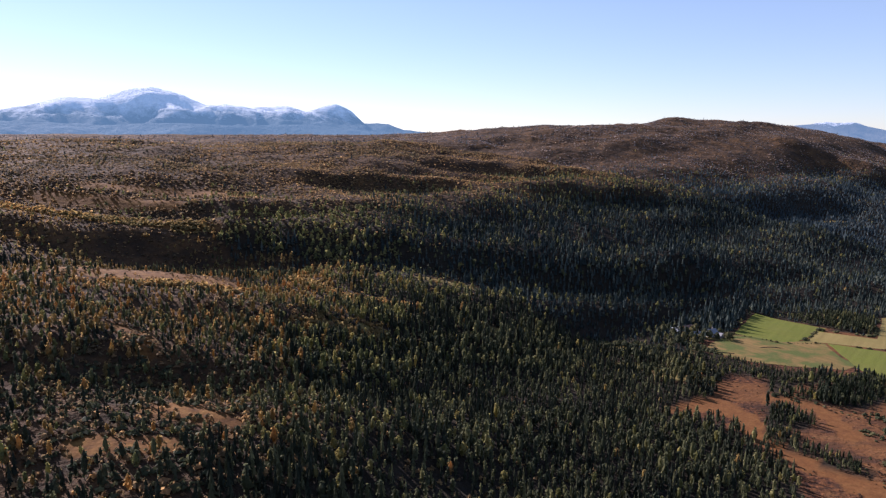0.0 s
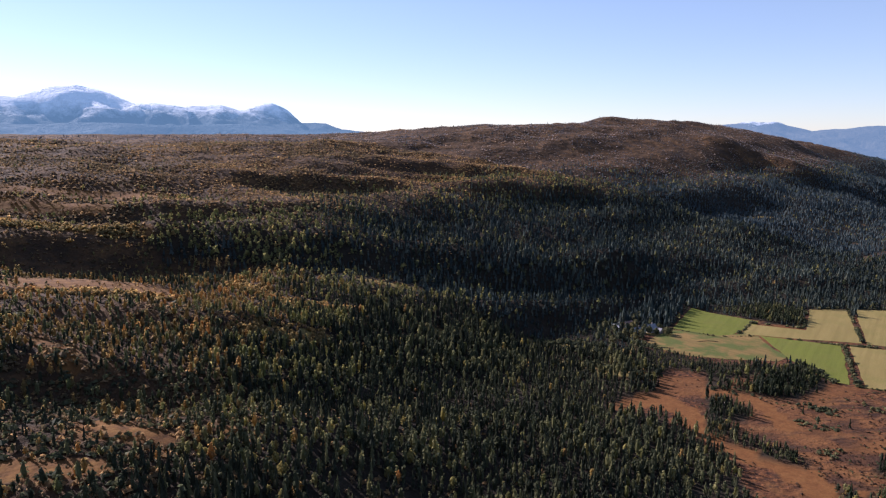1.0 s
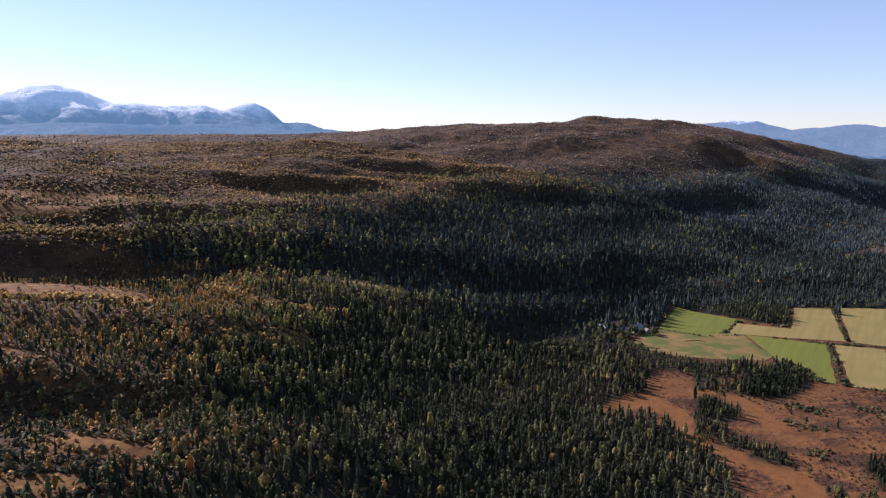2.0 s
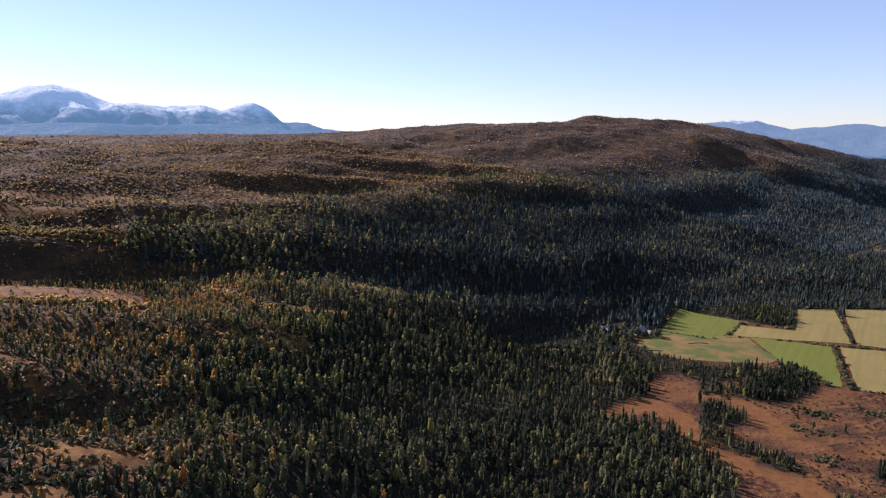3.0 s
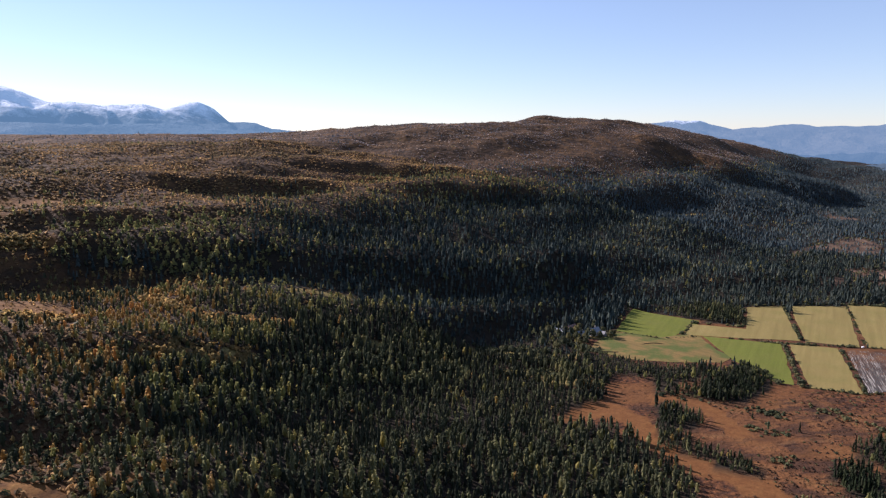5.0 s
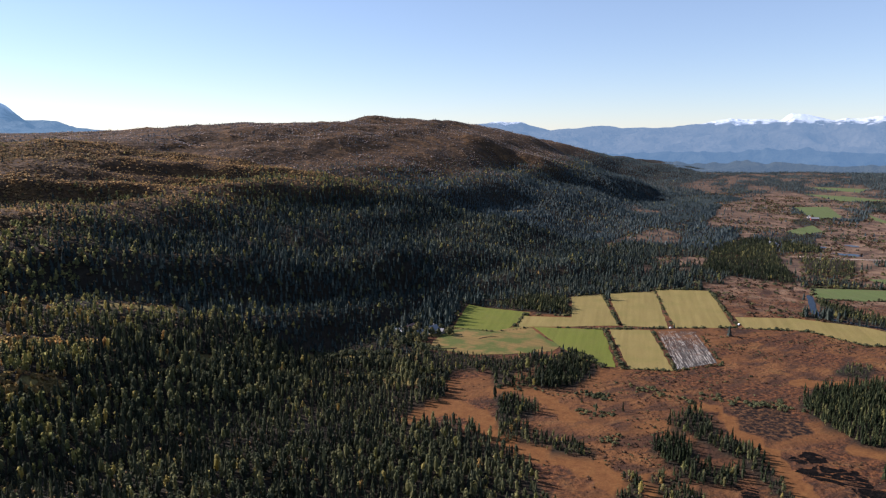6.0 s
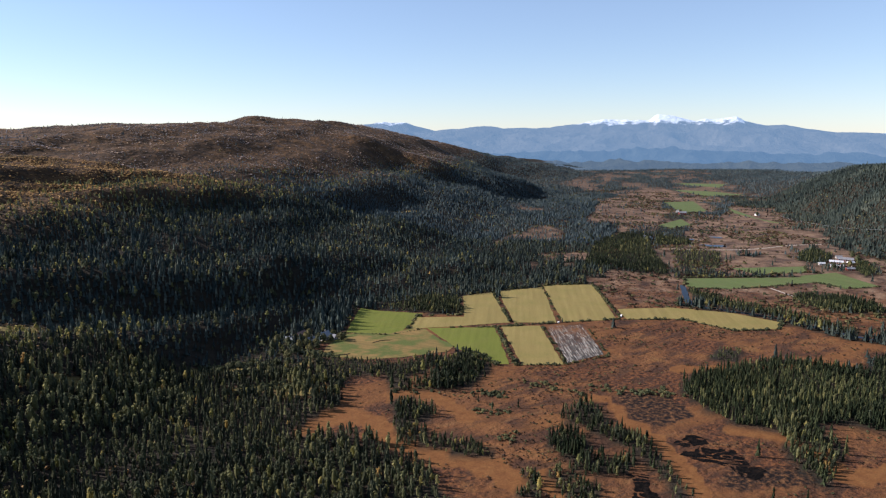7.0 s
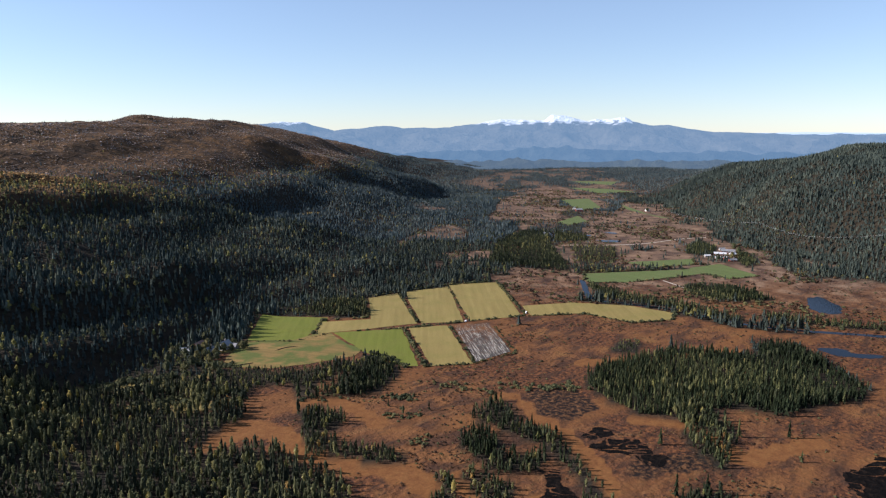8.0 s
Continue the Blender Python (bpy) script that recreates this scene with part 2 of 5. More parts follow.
bumped(n, l, b, f, 1.0, 1.0)

M_GRAVEL, n, l, b, out = material("pale_gravel")
l.new(ramp(n, l, noise_node(n, l, 0.9, 6.0), (0.3, (0.20, 0.16, 0.12)), (0.7, (0.36, 0.31, 0.25))), b.inputs["Base Color"])
b.inputs["Roughness"].default_value = 0.95


def painted(name, base, rough=0.6, metal=0.0, grime=0.25):
    m, n, l, b, out = material(name)
    f = noise_node(n, l, 0.8, 6.0)
    d = tuple(v * (1 - 2 * grime) for v in base)
    l.new(ramp(n, l, f, (0.3, d), (0.6, base)), b.inputs["Base Color"])
    b.inputs["Roughness"].default_value, b.inputs["Metallic"].default_value = rough, metal
    bumped(n, l, b, noise_node(n, l, 6.0), 0.2, 0.02)
    return m


M_WHITE = painted("white_boards", (0.78, 0.76, 0.72))
M_RED = painted("red_boards", (0.26, 0.05, 0.035))
M_GREYWOOD = painted("grey_boards", (0.30, 0.27, 0.24))
M_ROOF = painted("pale_sheet_roof", (0.20, 0.215, 0.24), 0.5, 0.1, 0.15)
M_SLATE = painted("grey_slate_roof", (0.20, 0.20, 0.21), 0.5)
M_PALE_ROOF = painted("bright_sheet_roof", (0.47, 0.48, 0.50), 0.45, 0.0, 0.1)
M_RUST = painted("rusty_sheet_roof", (0.20, 0.11, 0.085), 0.7)
M_WRAP = painted("white_bale_wrap", (0.82, 0.82, 0.80), 0.3, 0.0, 0.05)
M_POLE = painted("tarred_pole", (0.12, 0.09, 0.06), 0.8)
M_WIRE = painted("aluminium_wire", (0.40, 0.41, 0.42), 0.45, 0.6, 0.05)
M_GLASS, n, l, b, out = material("window_glass")
b.inputs["Base Color"].default_value, b.inputs["Roughness"].default_value = (0.02, 0.025, 0.03, 1), 0.05


def far_material(name, rock, snow_low, snow_high, air, glow, uneven=1.7):
    """Backdrop of far mountains: rock and heath, snow above a height, with distance haze mixed in as emission."""
    m, n, l, b, out = material(name)
    pos = n.new("ShaderNodeNewGeometry").outputs["Position"]
    sep = n.new("ShaderNodeSeparateXYZ")
    l.new(pos, sep.inputs[0])
    f = noise_node(n, l, 0.006, 7.0, rough=0.65)
    c = ramp(n, l, f, (0.35, tuple(v * 0.6 for v in rock)), (0.65, rock))
    h = math_node(n, l, "ADD", sep.outputs["Z"], math_node(n, l, "MULTIPLY", math_node(n, l, "SUBTRACT", noise_node(n, l, 0.016, 7.0, rough=0.62), 0.5), uneven * (snow_high - snow_low)))
    t = math_node(n, l, "DIVIDE", math_node(n, l, "SUBTRACT", h, snow_low), snow_high - snow_low, True)
    c = mixed(n, l, t, c, (0.82, 0.84, 0.88))
    l.new(c, b.inputs["Base Color"])
    b.inputs["Roughness"].default_value = 0.9
    b.inputs["Specular IOR Level"].default_value = 0.05
    ribs = noise_node(n, l, 0.022, 6.0, rough=0.7)
    bumped(n, l, b, math_node(n, l, "ADD", f, math_node(n, l, "MULTIPLY", ribs, 0.45)), 1.0, 46.0)
    # distance haze painted as a coloured glow over the slopes
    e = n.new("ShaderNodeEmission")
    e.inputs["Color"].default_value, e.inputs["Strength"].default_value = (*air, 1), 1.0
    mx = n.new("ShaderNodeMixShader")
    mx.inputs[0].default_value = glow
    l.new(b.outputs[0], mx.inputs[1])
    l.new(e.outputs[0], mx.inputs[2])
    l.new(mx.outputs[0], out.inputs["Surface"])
    return m


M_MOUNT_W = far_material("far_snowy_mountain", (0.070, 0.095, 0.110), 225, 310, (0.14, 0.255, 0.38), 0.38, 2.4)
M_MOUNT_E = far_material("hazed_blue_mountain", (0.090, 0.084, 0.068), 198, 214, (0.165, 0.265, 0.385), 0.46, 5.5)
M_FOOT = far_material("hazed_far_forest", (0.055, 0.062, 0.052), 900, 1000, (0.100, 0.175, 0.270), 0.60)
M_NEAR_FOOT = far_material("hazed_foothill_forest", (0.060, 0.066, 0.050), 900, 1000, (0.085, 0.130, 0.185), 0.50)
M_PALE = far_material("hazed_far_ridge", (0.2, 0.2, 0.2), 230, 400, (0.38, 0.45, 0.53), 0.88)

# ---- the plan ----
LATTICE = np.random.RandomState(7).rand(256, 256)


def noise2(x, y, size):
    """Smooth noise in 0..1 with cells of that size."""
    x, y = np.asarray(x, float) / size, np.asarray(y, float) / size
    i, j = np.floor(x).astype(int), np.floor(y).astype(int)
    fx, fy = x - i, y - j
    fx, fy = fx * fx * (3 - 2 * fx), fy * fy * (3 - 2 * fy)
    i, j, i1, j1 = i % 256, j % 256, (i + 1) % 256, (j + 1) % 256
    a = LATTICE[i, j] * (1 - fx) + LATTICE[i1, j] * fx
    c = LATTICE[i, j1] * (1 - fx) + LATTICE[i1, j1] * fx
    return a * (1 - fy) + c * fy


def fractal(x, y, size, octaves=4):
    total, weight = 0.0, 0.0
    for k in range(octaves):
        total = total + noise2(np.asarray(x) + 37.7 * k, np.asarray(y) - 91.3 * k, size / 2**k) / 2**k
        weight += 1 / 2**k
    return total / weight


def smooth(a, b, v):
    t = np.clip((np.asarray(v, float) - a) / (b - a), 0, 1)
    return t * t * (3 - 2 * t)


def valley(x, y):
    """Along the valley's axis, and across it to its sunny-side hill."""
    return 0.77 * x + 0.64 * y, -0.64 * x + 0.77 * y


# cross-section of the hill, softened
ACROSS = np.arange(0, 5200, 10.0)
RISE = np.interp(ACROSS, (0, 243, 265, 300, 350, 400, 456, 500, 560, 620, 690, 800, 1100, 1700, 5200), (0, 0, 5, 17, 30, 43, 58, 74, 92, 108, 124, 130, 132, 133, 133))
RISE = np.convolve(np.pad(RISE, 3, "edge"), np.array((1, 3, 5, 6, 5, 3, 1)) / 24.0, "valid")
RISE[:24] = 0


# steep bands of the hill: a line with the high ground on its left, the drop, and half the breadth
SCARPS = [
    ([(-112, 490), (-65, 502), (-28, 516), (20, 527), (71, 535), (115, 546), (190, 572)], 25, 27),
    ([(-390, 424), (-300, 426), (-231, 432), (-206, 442)], 12, 17),
    ([(130, 476), (185, 500), (235, 536), (310, 562), (380, 585)], 27, 24),
    ([(110, 520), (180, 548), (235, 584), (300, 608)], 18, 24),
    ([(9, 784), (60, 803), (128, 828)], 14, 15),
    ([(-112, 655), (-58, 690), (-10, 712)], 13, 15),
    ([(-16, 745), (26, 762), (70, 772)], 8, 12),
    ([(650, 1116), (735, 1098), (830, 1100), (920, 1130), (1010, 1180)], 31, 52),
    ([(280, 796), (380, 832), (500, 895)], 18, 30),
    ([(85, 735), (142, 750), (205, 778)], 13, 16),
    ([(-185, 514), (-160, 522), (-130, 538)], 13, 13),
    ([(-128, 238), (-100, 244), (-70, 252), (-48, 268)], 9, 13),
    ([(-118, 312), (-93, 322), (-66, 334)], 6, 10),
]


def scarp(x, y, line, drop, half):
    """A steep step along a line, that levels out on both sides and fades at its ends."""
    best, across = np.full(x.shape, 1e9), np.zeros(x.shape)
    for (ax, ay), (bx, by) in zip(line[:-1], line[1:]):
        dx, dy = bx - ax, by - ay
        size = math.hypot(dx, dy)
        t = np.clip(((x - ax) * dx + (y - ay) * dy) / size**2, 0, 1)
        d = np.hypot(x - ax - t * dx, y - ay - t * dy)
        side = (dx * (y - ay) - dy * (x - ax)) / size
        across = np.where(d < best, side, across)
        best = np.minimum(best, d)
    fade = 1 - smooth(-10, 95, best - np.abs(across) + 80 * (fractal(x + 60, y + 7, 45, 2) - 0.5))
    wob = (fractal(x, y, 50, 3) - 0.5) * half * 1.2
    return drop * fade * (smooth(-half, half, across + wob) - smooth(-half * 3.6, half * 3.6, across))


def inside(x, y, poly):
    """Which of the points lie in the polygon."""
    x, y = np.asarray(x, float), np.asarray(y, float)
    hit = np.zeros(x.shape, bool)
    for (ax, ay), (bx, by) in zip(poly, (*poly[1:], poly[0])):
        if ay == by:
            continue
        cross = (ay > y) != (by > y)
        hit ^= cross & (x < (bx - ax) * (y - ay) / (by - ay) + ax)
    return hit


def away(x, y, line):
    """The distance to a polyline."""
    x, y = np.asarray(x, float), np.asarray(y, float)
    best = np.full(x.shape, 1e9)
    for (ax, ay), (bx, by) in zip(line[:-1], line[1:]):
        dx, dy = bx - ax, by - ay
        t = np.clip(((x - ax) * dx + (y - ay) * dy) / (dx * dx + dy * dy + 1e-9), 0, 1)
        best = np.minimum(best, np.hypot(x - ax - t * dx, y - ay - t * dy))
    return best


def around(x, y, poly):
    """The distance outside a polygon: 0 within."""
    return np.where(inside(x, y, poly), 0.0, away(x, y, (*poly, poly[0])))


# knolls and dips along the hill's crest: place, breadth, height
KNOLLS = [(150, 1240, 110, 6.2), (300, 1290, 110, 3.2), (400, 1300, 110, -11.8), (500, 1290, 110, 7.5), (600, 1310, 110, 6.7), (720, 1340, 110, 2.8), (850, 1400, 120, 29.5), (1000, 1480, 130, -8.9),
          (1150, 1620, 150, -16.2), (1250, 1900, 170, 4.9), (1500, 2050, 200, -12.4), (1750, 2250, 220, -11.5), (1350, 1650, 170, -30.0)]
FARM = [(172, 428), (176, 466), (192, 474), (212, 478), (240, 462), (236, 420)]


def height(x, y):
    x, y = np.asarray(x, float), np.asarray(y, float)
    u, s = valley(x, y)
    hill = smooth(240, 360, s)
    gully = (fractal(u, s * 0.35, 150, 3) - 0.5) * 46 * smooth(250, 420, s) * (1 - 0.6 * smooth(560, 700, s))
    bench = np.sin(2 * np.pi * (s + 1.3 * gully + 60 * fractal(u, s, 260, 2)) / 105) * (1.5 + 1.7 * smooth(-60, 120, x)) * smooth(290, 380, s) * (0.25 + 1.1 * fractal(u + 99, s, 190, 2))
    z = np.interp(s + gully, ACROSS, RISE) * np.interp(u, (2250, 2600, 2860, 3400, 3900), (1, 0.72, 0.5, 0.18, 0)) + bench * (1 - smooth(620, 900, s))
    z = z + 36 * np.exp(-(((x - 520) ** 2 + (y - 1268) ** 2) / (2 * 300.0**2)))
    z = z + 10 * np.exp(-(((x - 436) ** 2 + (y - 1326) ** 2) / (2 * 26.0**2)))
    # low ribs and hollows of the open plateau
    along, over = u + 40 * noise2(u, s, 210), s + 22 * (fractal(u, s, 130, 2) - 0.5)
    ribs = 1 - np.abs(fractal(along * 0.6, over * 1.25, 40, 3) - 0.5) * 4
    z = z + np.interp(np.hypot(x, y), (500, 900, 1300), (1.6, 4.2, 7.0)) * (ribs - 0.5) * (1 - 0.65 * smooth(112, 140, z)) * smooth(520, 680, s) * smooth(-140, -60, -np.abs(s - 800) + 700)
    for cx, cy, wide, tall in KNOLLS:
        z = z + tall * np.exp(-((x - cx) ** 2 + (y - cy) ** 2) / (2 * wide**2))
    spur = 60 * np.exp(-0.5 * (((x + 130) / 120) ** 2 + ((y - 190) / 200) ** 2)) - 4
    spur = np.maximum(spur, 0) * (1 + 0.18 * (fractal(x, y, 70, 2) - 0.5))
    z = z + spur * (1 - smooth(80, 150, x))
    z = z - 24 * np.exp(-0.5 * (((x + 160) / 90) ** 2 + ((y - 435) / 75) ** 2))
    rough = np.maximum(hill, smooth(2, 25, spur))
    z = z + rough * ((fractal(x + 500, y, 110, 3) - 0.5) * 12 + (noise2(x, y, 26) - 0.5) * 3)
    rim = smooth(2, 30, s - np.interp(u, (0, 440, 521, 545, 585, 606, 640, 665, 720), (60, 225, 249, 232, 190, 168, 126, 84, 72)))
    for line, drop, half in SCARPS:
        z = z + scarp(x, y, line, drop, half) * rim
    # the far side of the valley
    foot = -222 - 70 * np.clip((1000 - u) / 330, 0, 2.4) + 30 * (noise2(u, s, 160) - 0.5)
    up = foot - s
    far = np.interp(up, (0, 20, 90, 170, 300, 900, 4000), (0, 3, 52, 100, 118, 128, 130)) * (1 - 0.97 * smooth(1100, 2500, u))
    z = z + far * (0.82 + 0.36 * fractal(x, y, 160, 3))
    z = z * smooth(2, 22, around(x, y, FARM))
    return np.maximum(z, 0)


FIELDS = [
    ("green", M_GREEN, [(245, 516), (277, 481), (269, 471), (244, 455), (233, 450), (210, 471)]),
    ("straw", M_STRAW, [(209, 468), (232, 449), (248, 452), (257, 444), (252, 425), (252, 402), (242, 396), (214, 403), (194, 410), (176, 432), (184, 446)]),
    ("yellow", M_HAY, [(337, 508), (366, 506), (319, 426), (287, 438), (251, 452), (272, 474), (302, 458)]),
    ("yellow", M_HAY, [(375, 505), (417, 495), (349, 406), (324, 423)]),
    ("yellow", M_HAY, [(425, 502), (463, 478), (393, 387), (356, 404)]),
    ("green", M_GREEN, [(261, 443), (301, 419), (261, 354), (254, 360), (255, 397)]),
    ("yellow", M_HAY, [(308, 418), (331, 403), (288, 335), (268, 348)]),
    ("yellow", M_HAY, [(418, 404), (455, 383), (480, 347), (486, 314), (468, 305), (441, 321), (436, 358), (401, 379)]),
    ("green", M_FAR_GREEN, [(561, 447), (659, 388), (644, 371), (558, 399), (532, 423)]),
    ("green", M_FAR_GREEN, [(664, 391), (708, 381), (678, 328), (645, 341), (649, 368)]),
    ("green", M_FAR_GREEN, [(644, 453), (713, 417), (687, 400), (638, 420)]),
    ("green", M_FAR_GREEN, [(1141, 933), (1216, 918), (1080, 792), (1010, 790)]),
    ("green", M_FAR_GREEN, [(838, 703), (934, 736), (888, 686), (831, 673)]),
    ("green", M_FAR_GREEN, [(1441, 1142), (1470, 1050), (1450, 950), (1349, 984)]),
    ("green", M_FAR_GREEN, [(1162, 801), (1056, 677), (1034, 620), (1030, 640), (1094, 745)]),
    ("green", M_FAR_GREEN, [(1640, 1290), (1720, 1180), (1600, 1120), (1600, 1220)]),
]
PLOUGHED = [(337, 403), (360, 389), (323, 333), (292, 334)]
PONDS = [
    [(585, 248), (612, 258), (634, 256), (614, 240), (600, 227), (592, 219), (569, 223), (574, 238)],
    [(475, 204), (489, 198), (484, 184), (482, 179), (493, 168), (482, 166), (468, 180)],
    [(740, 560), (748, 566), (764, 548), (756, 536), (746, 543)],
    [(764, 618), (774, 616), (776, 590), (766, 586), (758, 600)],
    [(810, 600), (822, 596), (818, 580), (806, 586)],
]
PEAT_POOLS = [
    [(247, 217), (260, 217), (271, 207), (263, 195), (264, 187), (254, 184), (250, 191), (255, 199), (249, 207)],
    [(251, 228), (266, 228), (273, 219), (266, 218), (253, 222)],
    [(304, 131), (322, 129), (335, 125), (318, 112), (293, 112), (288, 120), (294, 127)],
    [(371, 350), (388, 347), (390, 334), (377, 330), (366, 339)],
    [(214, 218), (221, 213), (213, 206), (211, 196), (202, 194), (195, 203), (206, 208)],
]
RIVER = [(533, 432), (507, 409), (477, 384), (484, 356), (497, 322), (497, 293), (494, 264), (509, 225), (528, 197), (542, 172), (600, 120)]
SWALES = [([(118, 330), (136, 342), (152, 330), (150, 297), (160, 274), (173, 252), (170, 238)], 6.0), ([(262, 288), (266, 274), (255, 252), (250, 233), (243, 221), (235, 206), (223, 190)], 4.2),
          ([(292, 222), (300, 190), (285, 165), (330, 150)], 5), ([(-130, 262), (-115, 252)], 5), ([(172, 345), (190, 350), (196, 330), (192, 300)], 4), ([(185, 240), (178, 222)], 3),
          ([(-89, 208), (-81, 211), (-70, 208)], 8), ([(-58, 222), (-50, 222)], 3.5), ([(-100, 178), (-80, 184)], 5), ([(-215, 344), (-165, 350), (-142, 357), (-126, 366)], 16), ([(-192, 372), (-172, 382)], 5), ([(-330, 456), (-238, 464), (-205, 480), (-178, 494)], 7), ([(-290, 490), (-240, 502), (-205, 514)], 9), ([(-270, 524), (-220, 545), (-185, 558)], 8), ([(-126, 261), (-119, 260)], 4), ([(-175, 372), (-150, 378)], 3), ([(190, 200), (205, 160), (240, 140)], 7), ([(340, 290), (372, 268), (432, 236)], 4)]
MEADOWS = [([(97, 442), (121, 439)], 6.5), ([(105, 407), (113, 404)], 5), ([(124, 393), (137, 385)], 7), ([(141, 382), (152, 378)], 6), ([(26, 405), (32, 405)], 6), ([(-14, 466), (4, 470), (20, 474)], 6), ([(-40, 350), (-34, 350)], 5), ([(150, 418), (162, 428)], 4), ([(169, 480), (178, 470), (190, 459)], 5), ([(158, 685), (166, 680)], 5), ([(458, 838), (527, 836)], 4.5), ([(549, 822), (614, 825)], 4.5), ([(551, 779), (567, 771)], 5), ([(653, 877), (699, 871)], 5)]
GOLDEN = [([(-330, 454), (-238, 462), (-203, 478), (-168, 492)], 9), ([(-165, 330), (-140, 338), (-108, 356)], 6), ([(-70, 330), (-30, 352)], 7), ([(-95, 420), (-60, 400), (-20, 402)], 7)]
BOG_PEAT = [[(276, 281), (299, 269), (287, 244), (262, 243), (262, 257)], [(250, 196), (285, 180), (270, 170), (240, 190)]]
OPEN_BOG = [[(761, 768), (1038, 987), (1209, 1099), (1377, 1171), (1415, 1140), (1299, 1025), (1118, 922), (917, 780), (825, 716), (791, 744)],
            [(682, 564), (791, 629), (881, 655), (930, 591), (964, 540), (882, 489), (790, 477), (723, 504), (655, 511)], [(972, 686), (1208, 819), (1133, 713), (1086, 643), (1011, 583), (934, 612)],
            [(524, 616), (612, 584), (581, 556), (510, 591)], [(480, 493), (515, 475), (461, 419), (432, 429)], [(644, 488), (747, 460), (722, 425), (614, 446)], [(880, 490), (830, 418), (760, 355), (690, 305), (660, 320), (740, 372), (800, 430)]]
COPSES = [  # outline, trees per cell, share of broadleaf
    ([(313, 266), (343, 277), (385, 268), (410, 259), (429, 220), (455, 231), (471, 216), (433, 174), (419, 156), (398, 155), (370, 169), (349, 177), (346, 195), (313, 207), (298, 221), (300, 244)], 1.0, 0.01),
    ([(313, 214), (325, 207), (311, 185), (288, 171), (275, 170), (284, 186)], 1.0, 0.25), ([(373, 288), (396, 297), (399, 288), (379, 276)], 0.7, 0.6),
    ([(216, 266), (225, 263), (222, 251), (211, 240), (204, 244), (205, 256)], 1.0, 0.0), ([(237, 282), (256, 284), (253, 270), (242, 256), (234, 252), (230, 275)], 0.85, 0.3),
    ([(242, 256), (246, 233), (240, 229), (234, 240), (233, 252)], 0.8, 0.3), ([(237, 231), (236, 217), (227, 203), (225, 205), (230, 220), (228, 228)], 0.6, 0.3),
    ([(235, 216), (227, 203), (213, 186), (207, 190), (225, 205)], 0.55, 0.4), ([(208, 240), (217, 238), (223, 226), (213, 219), (203, 225), (200, 234)], 0.75, 0.2),
    ([(181, 242), (198, 235), (194, 232), (181, 236), (170, 227), (164, 229)], 0.7, 0.3), ([(182, 228), (192, 226), (195, 218), (186, 211), (175, 219)], 0.7, 0.3),
    ([(159, 313), (167, 305), (164, 293), (177, 282), (178, 267), (169, 268), (160, 283), (147, 294)], 0.9, 0.3), ([(174, 339), (181, 331), (183, 314), (168, 315), (160, 315)], 0.85, 0.3),
    ([(198, 351), (225, 365), (250, 387), (257, 378), (247, 357), (223, 339), (206, 339)], 0.95, 0.2), ([(202, 386), (219, 389), (242, 381), (232, 374), (211, 374), (191, 368)], 0.75, 0.5), ([(163, 384), (180, 388), (191, 372), (202, 386), (198, 398), (178, 424), (163, 420)], 0.8, 0.5),
    ([(237, 166), (250, 164), (248, 153), (238, 150)], 0.7, 0.3), ([(281, 486), (303, 465), (332, 508), (300, 522), (262, 514)], 0.95, 0.2), ([(191, 366), (182, 353), (189, 347), (198, 352)], 0.5, 0.4),
    ([(522, 419), (516, 383), (510, 321), (508, 270), (498, 262), (500, 322), (492, 380)], 1.0, 0.2),
    ([(560, 342), (592, 352), (598, 327), (599, 301), (590, 277), (565, 290), (549, 312)], 1.0, 0.02), ([(520, 545), (640, 640), (765, 690), (775, 660), (680, 590), (559, 468)], 0.9, 0.2),
    ([(745, 440), (794, 464), (823, 457), (808, 435), (766, 416), (743, 423)], 1.0, 0.05), ([(800, 405), (789, 384), (752, 361), (711, 352), (735, 373), (786, 398)], 0.95, 0.1), ([(520, 252), (552, 184), (560, 190), (530, 258)], 0.9, 0.3),
    ([(690, 590), (760, 645), (835, 698), (855, 672), (790, 628), (735, 570)], 0.95, 0.2), ([(880, 720), (960, 790), (1000, 800), (960, 740)], 0.7, 0.3),
    ([(600, 480), (640, 465), (720, 520), (680, 560)], 0.55, 0.3),
]
TALL_WOOD = [(172, 484), (206, 480), (243, 522), (266, 520), (244, 552), (205, 520)]
EDGE_Y, EDGE_X = (100, 200, 250, 265, 279, 285, 313, 333, 344, 356, 368, 384, 395, 412, 428, 440, 462), (150, 146, 141, 145, 146, 140, 134, 122, 138, 152, 156, 168, 178, 172, 170, 164, 168)


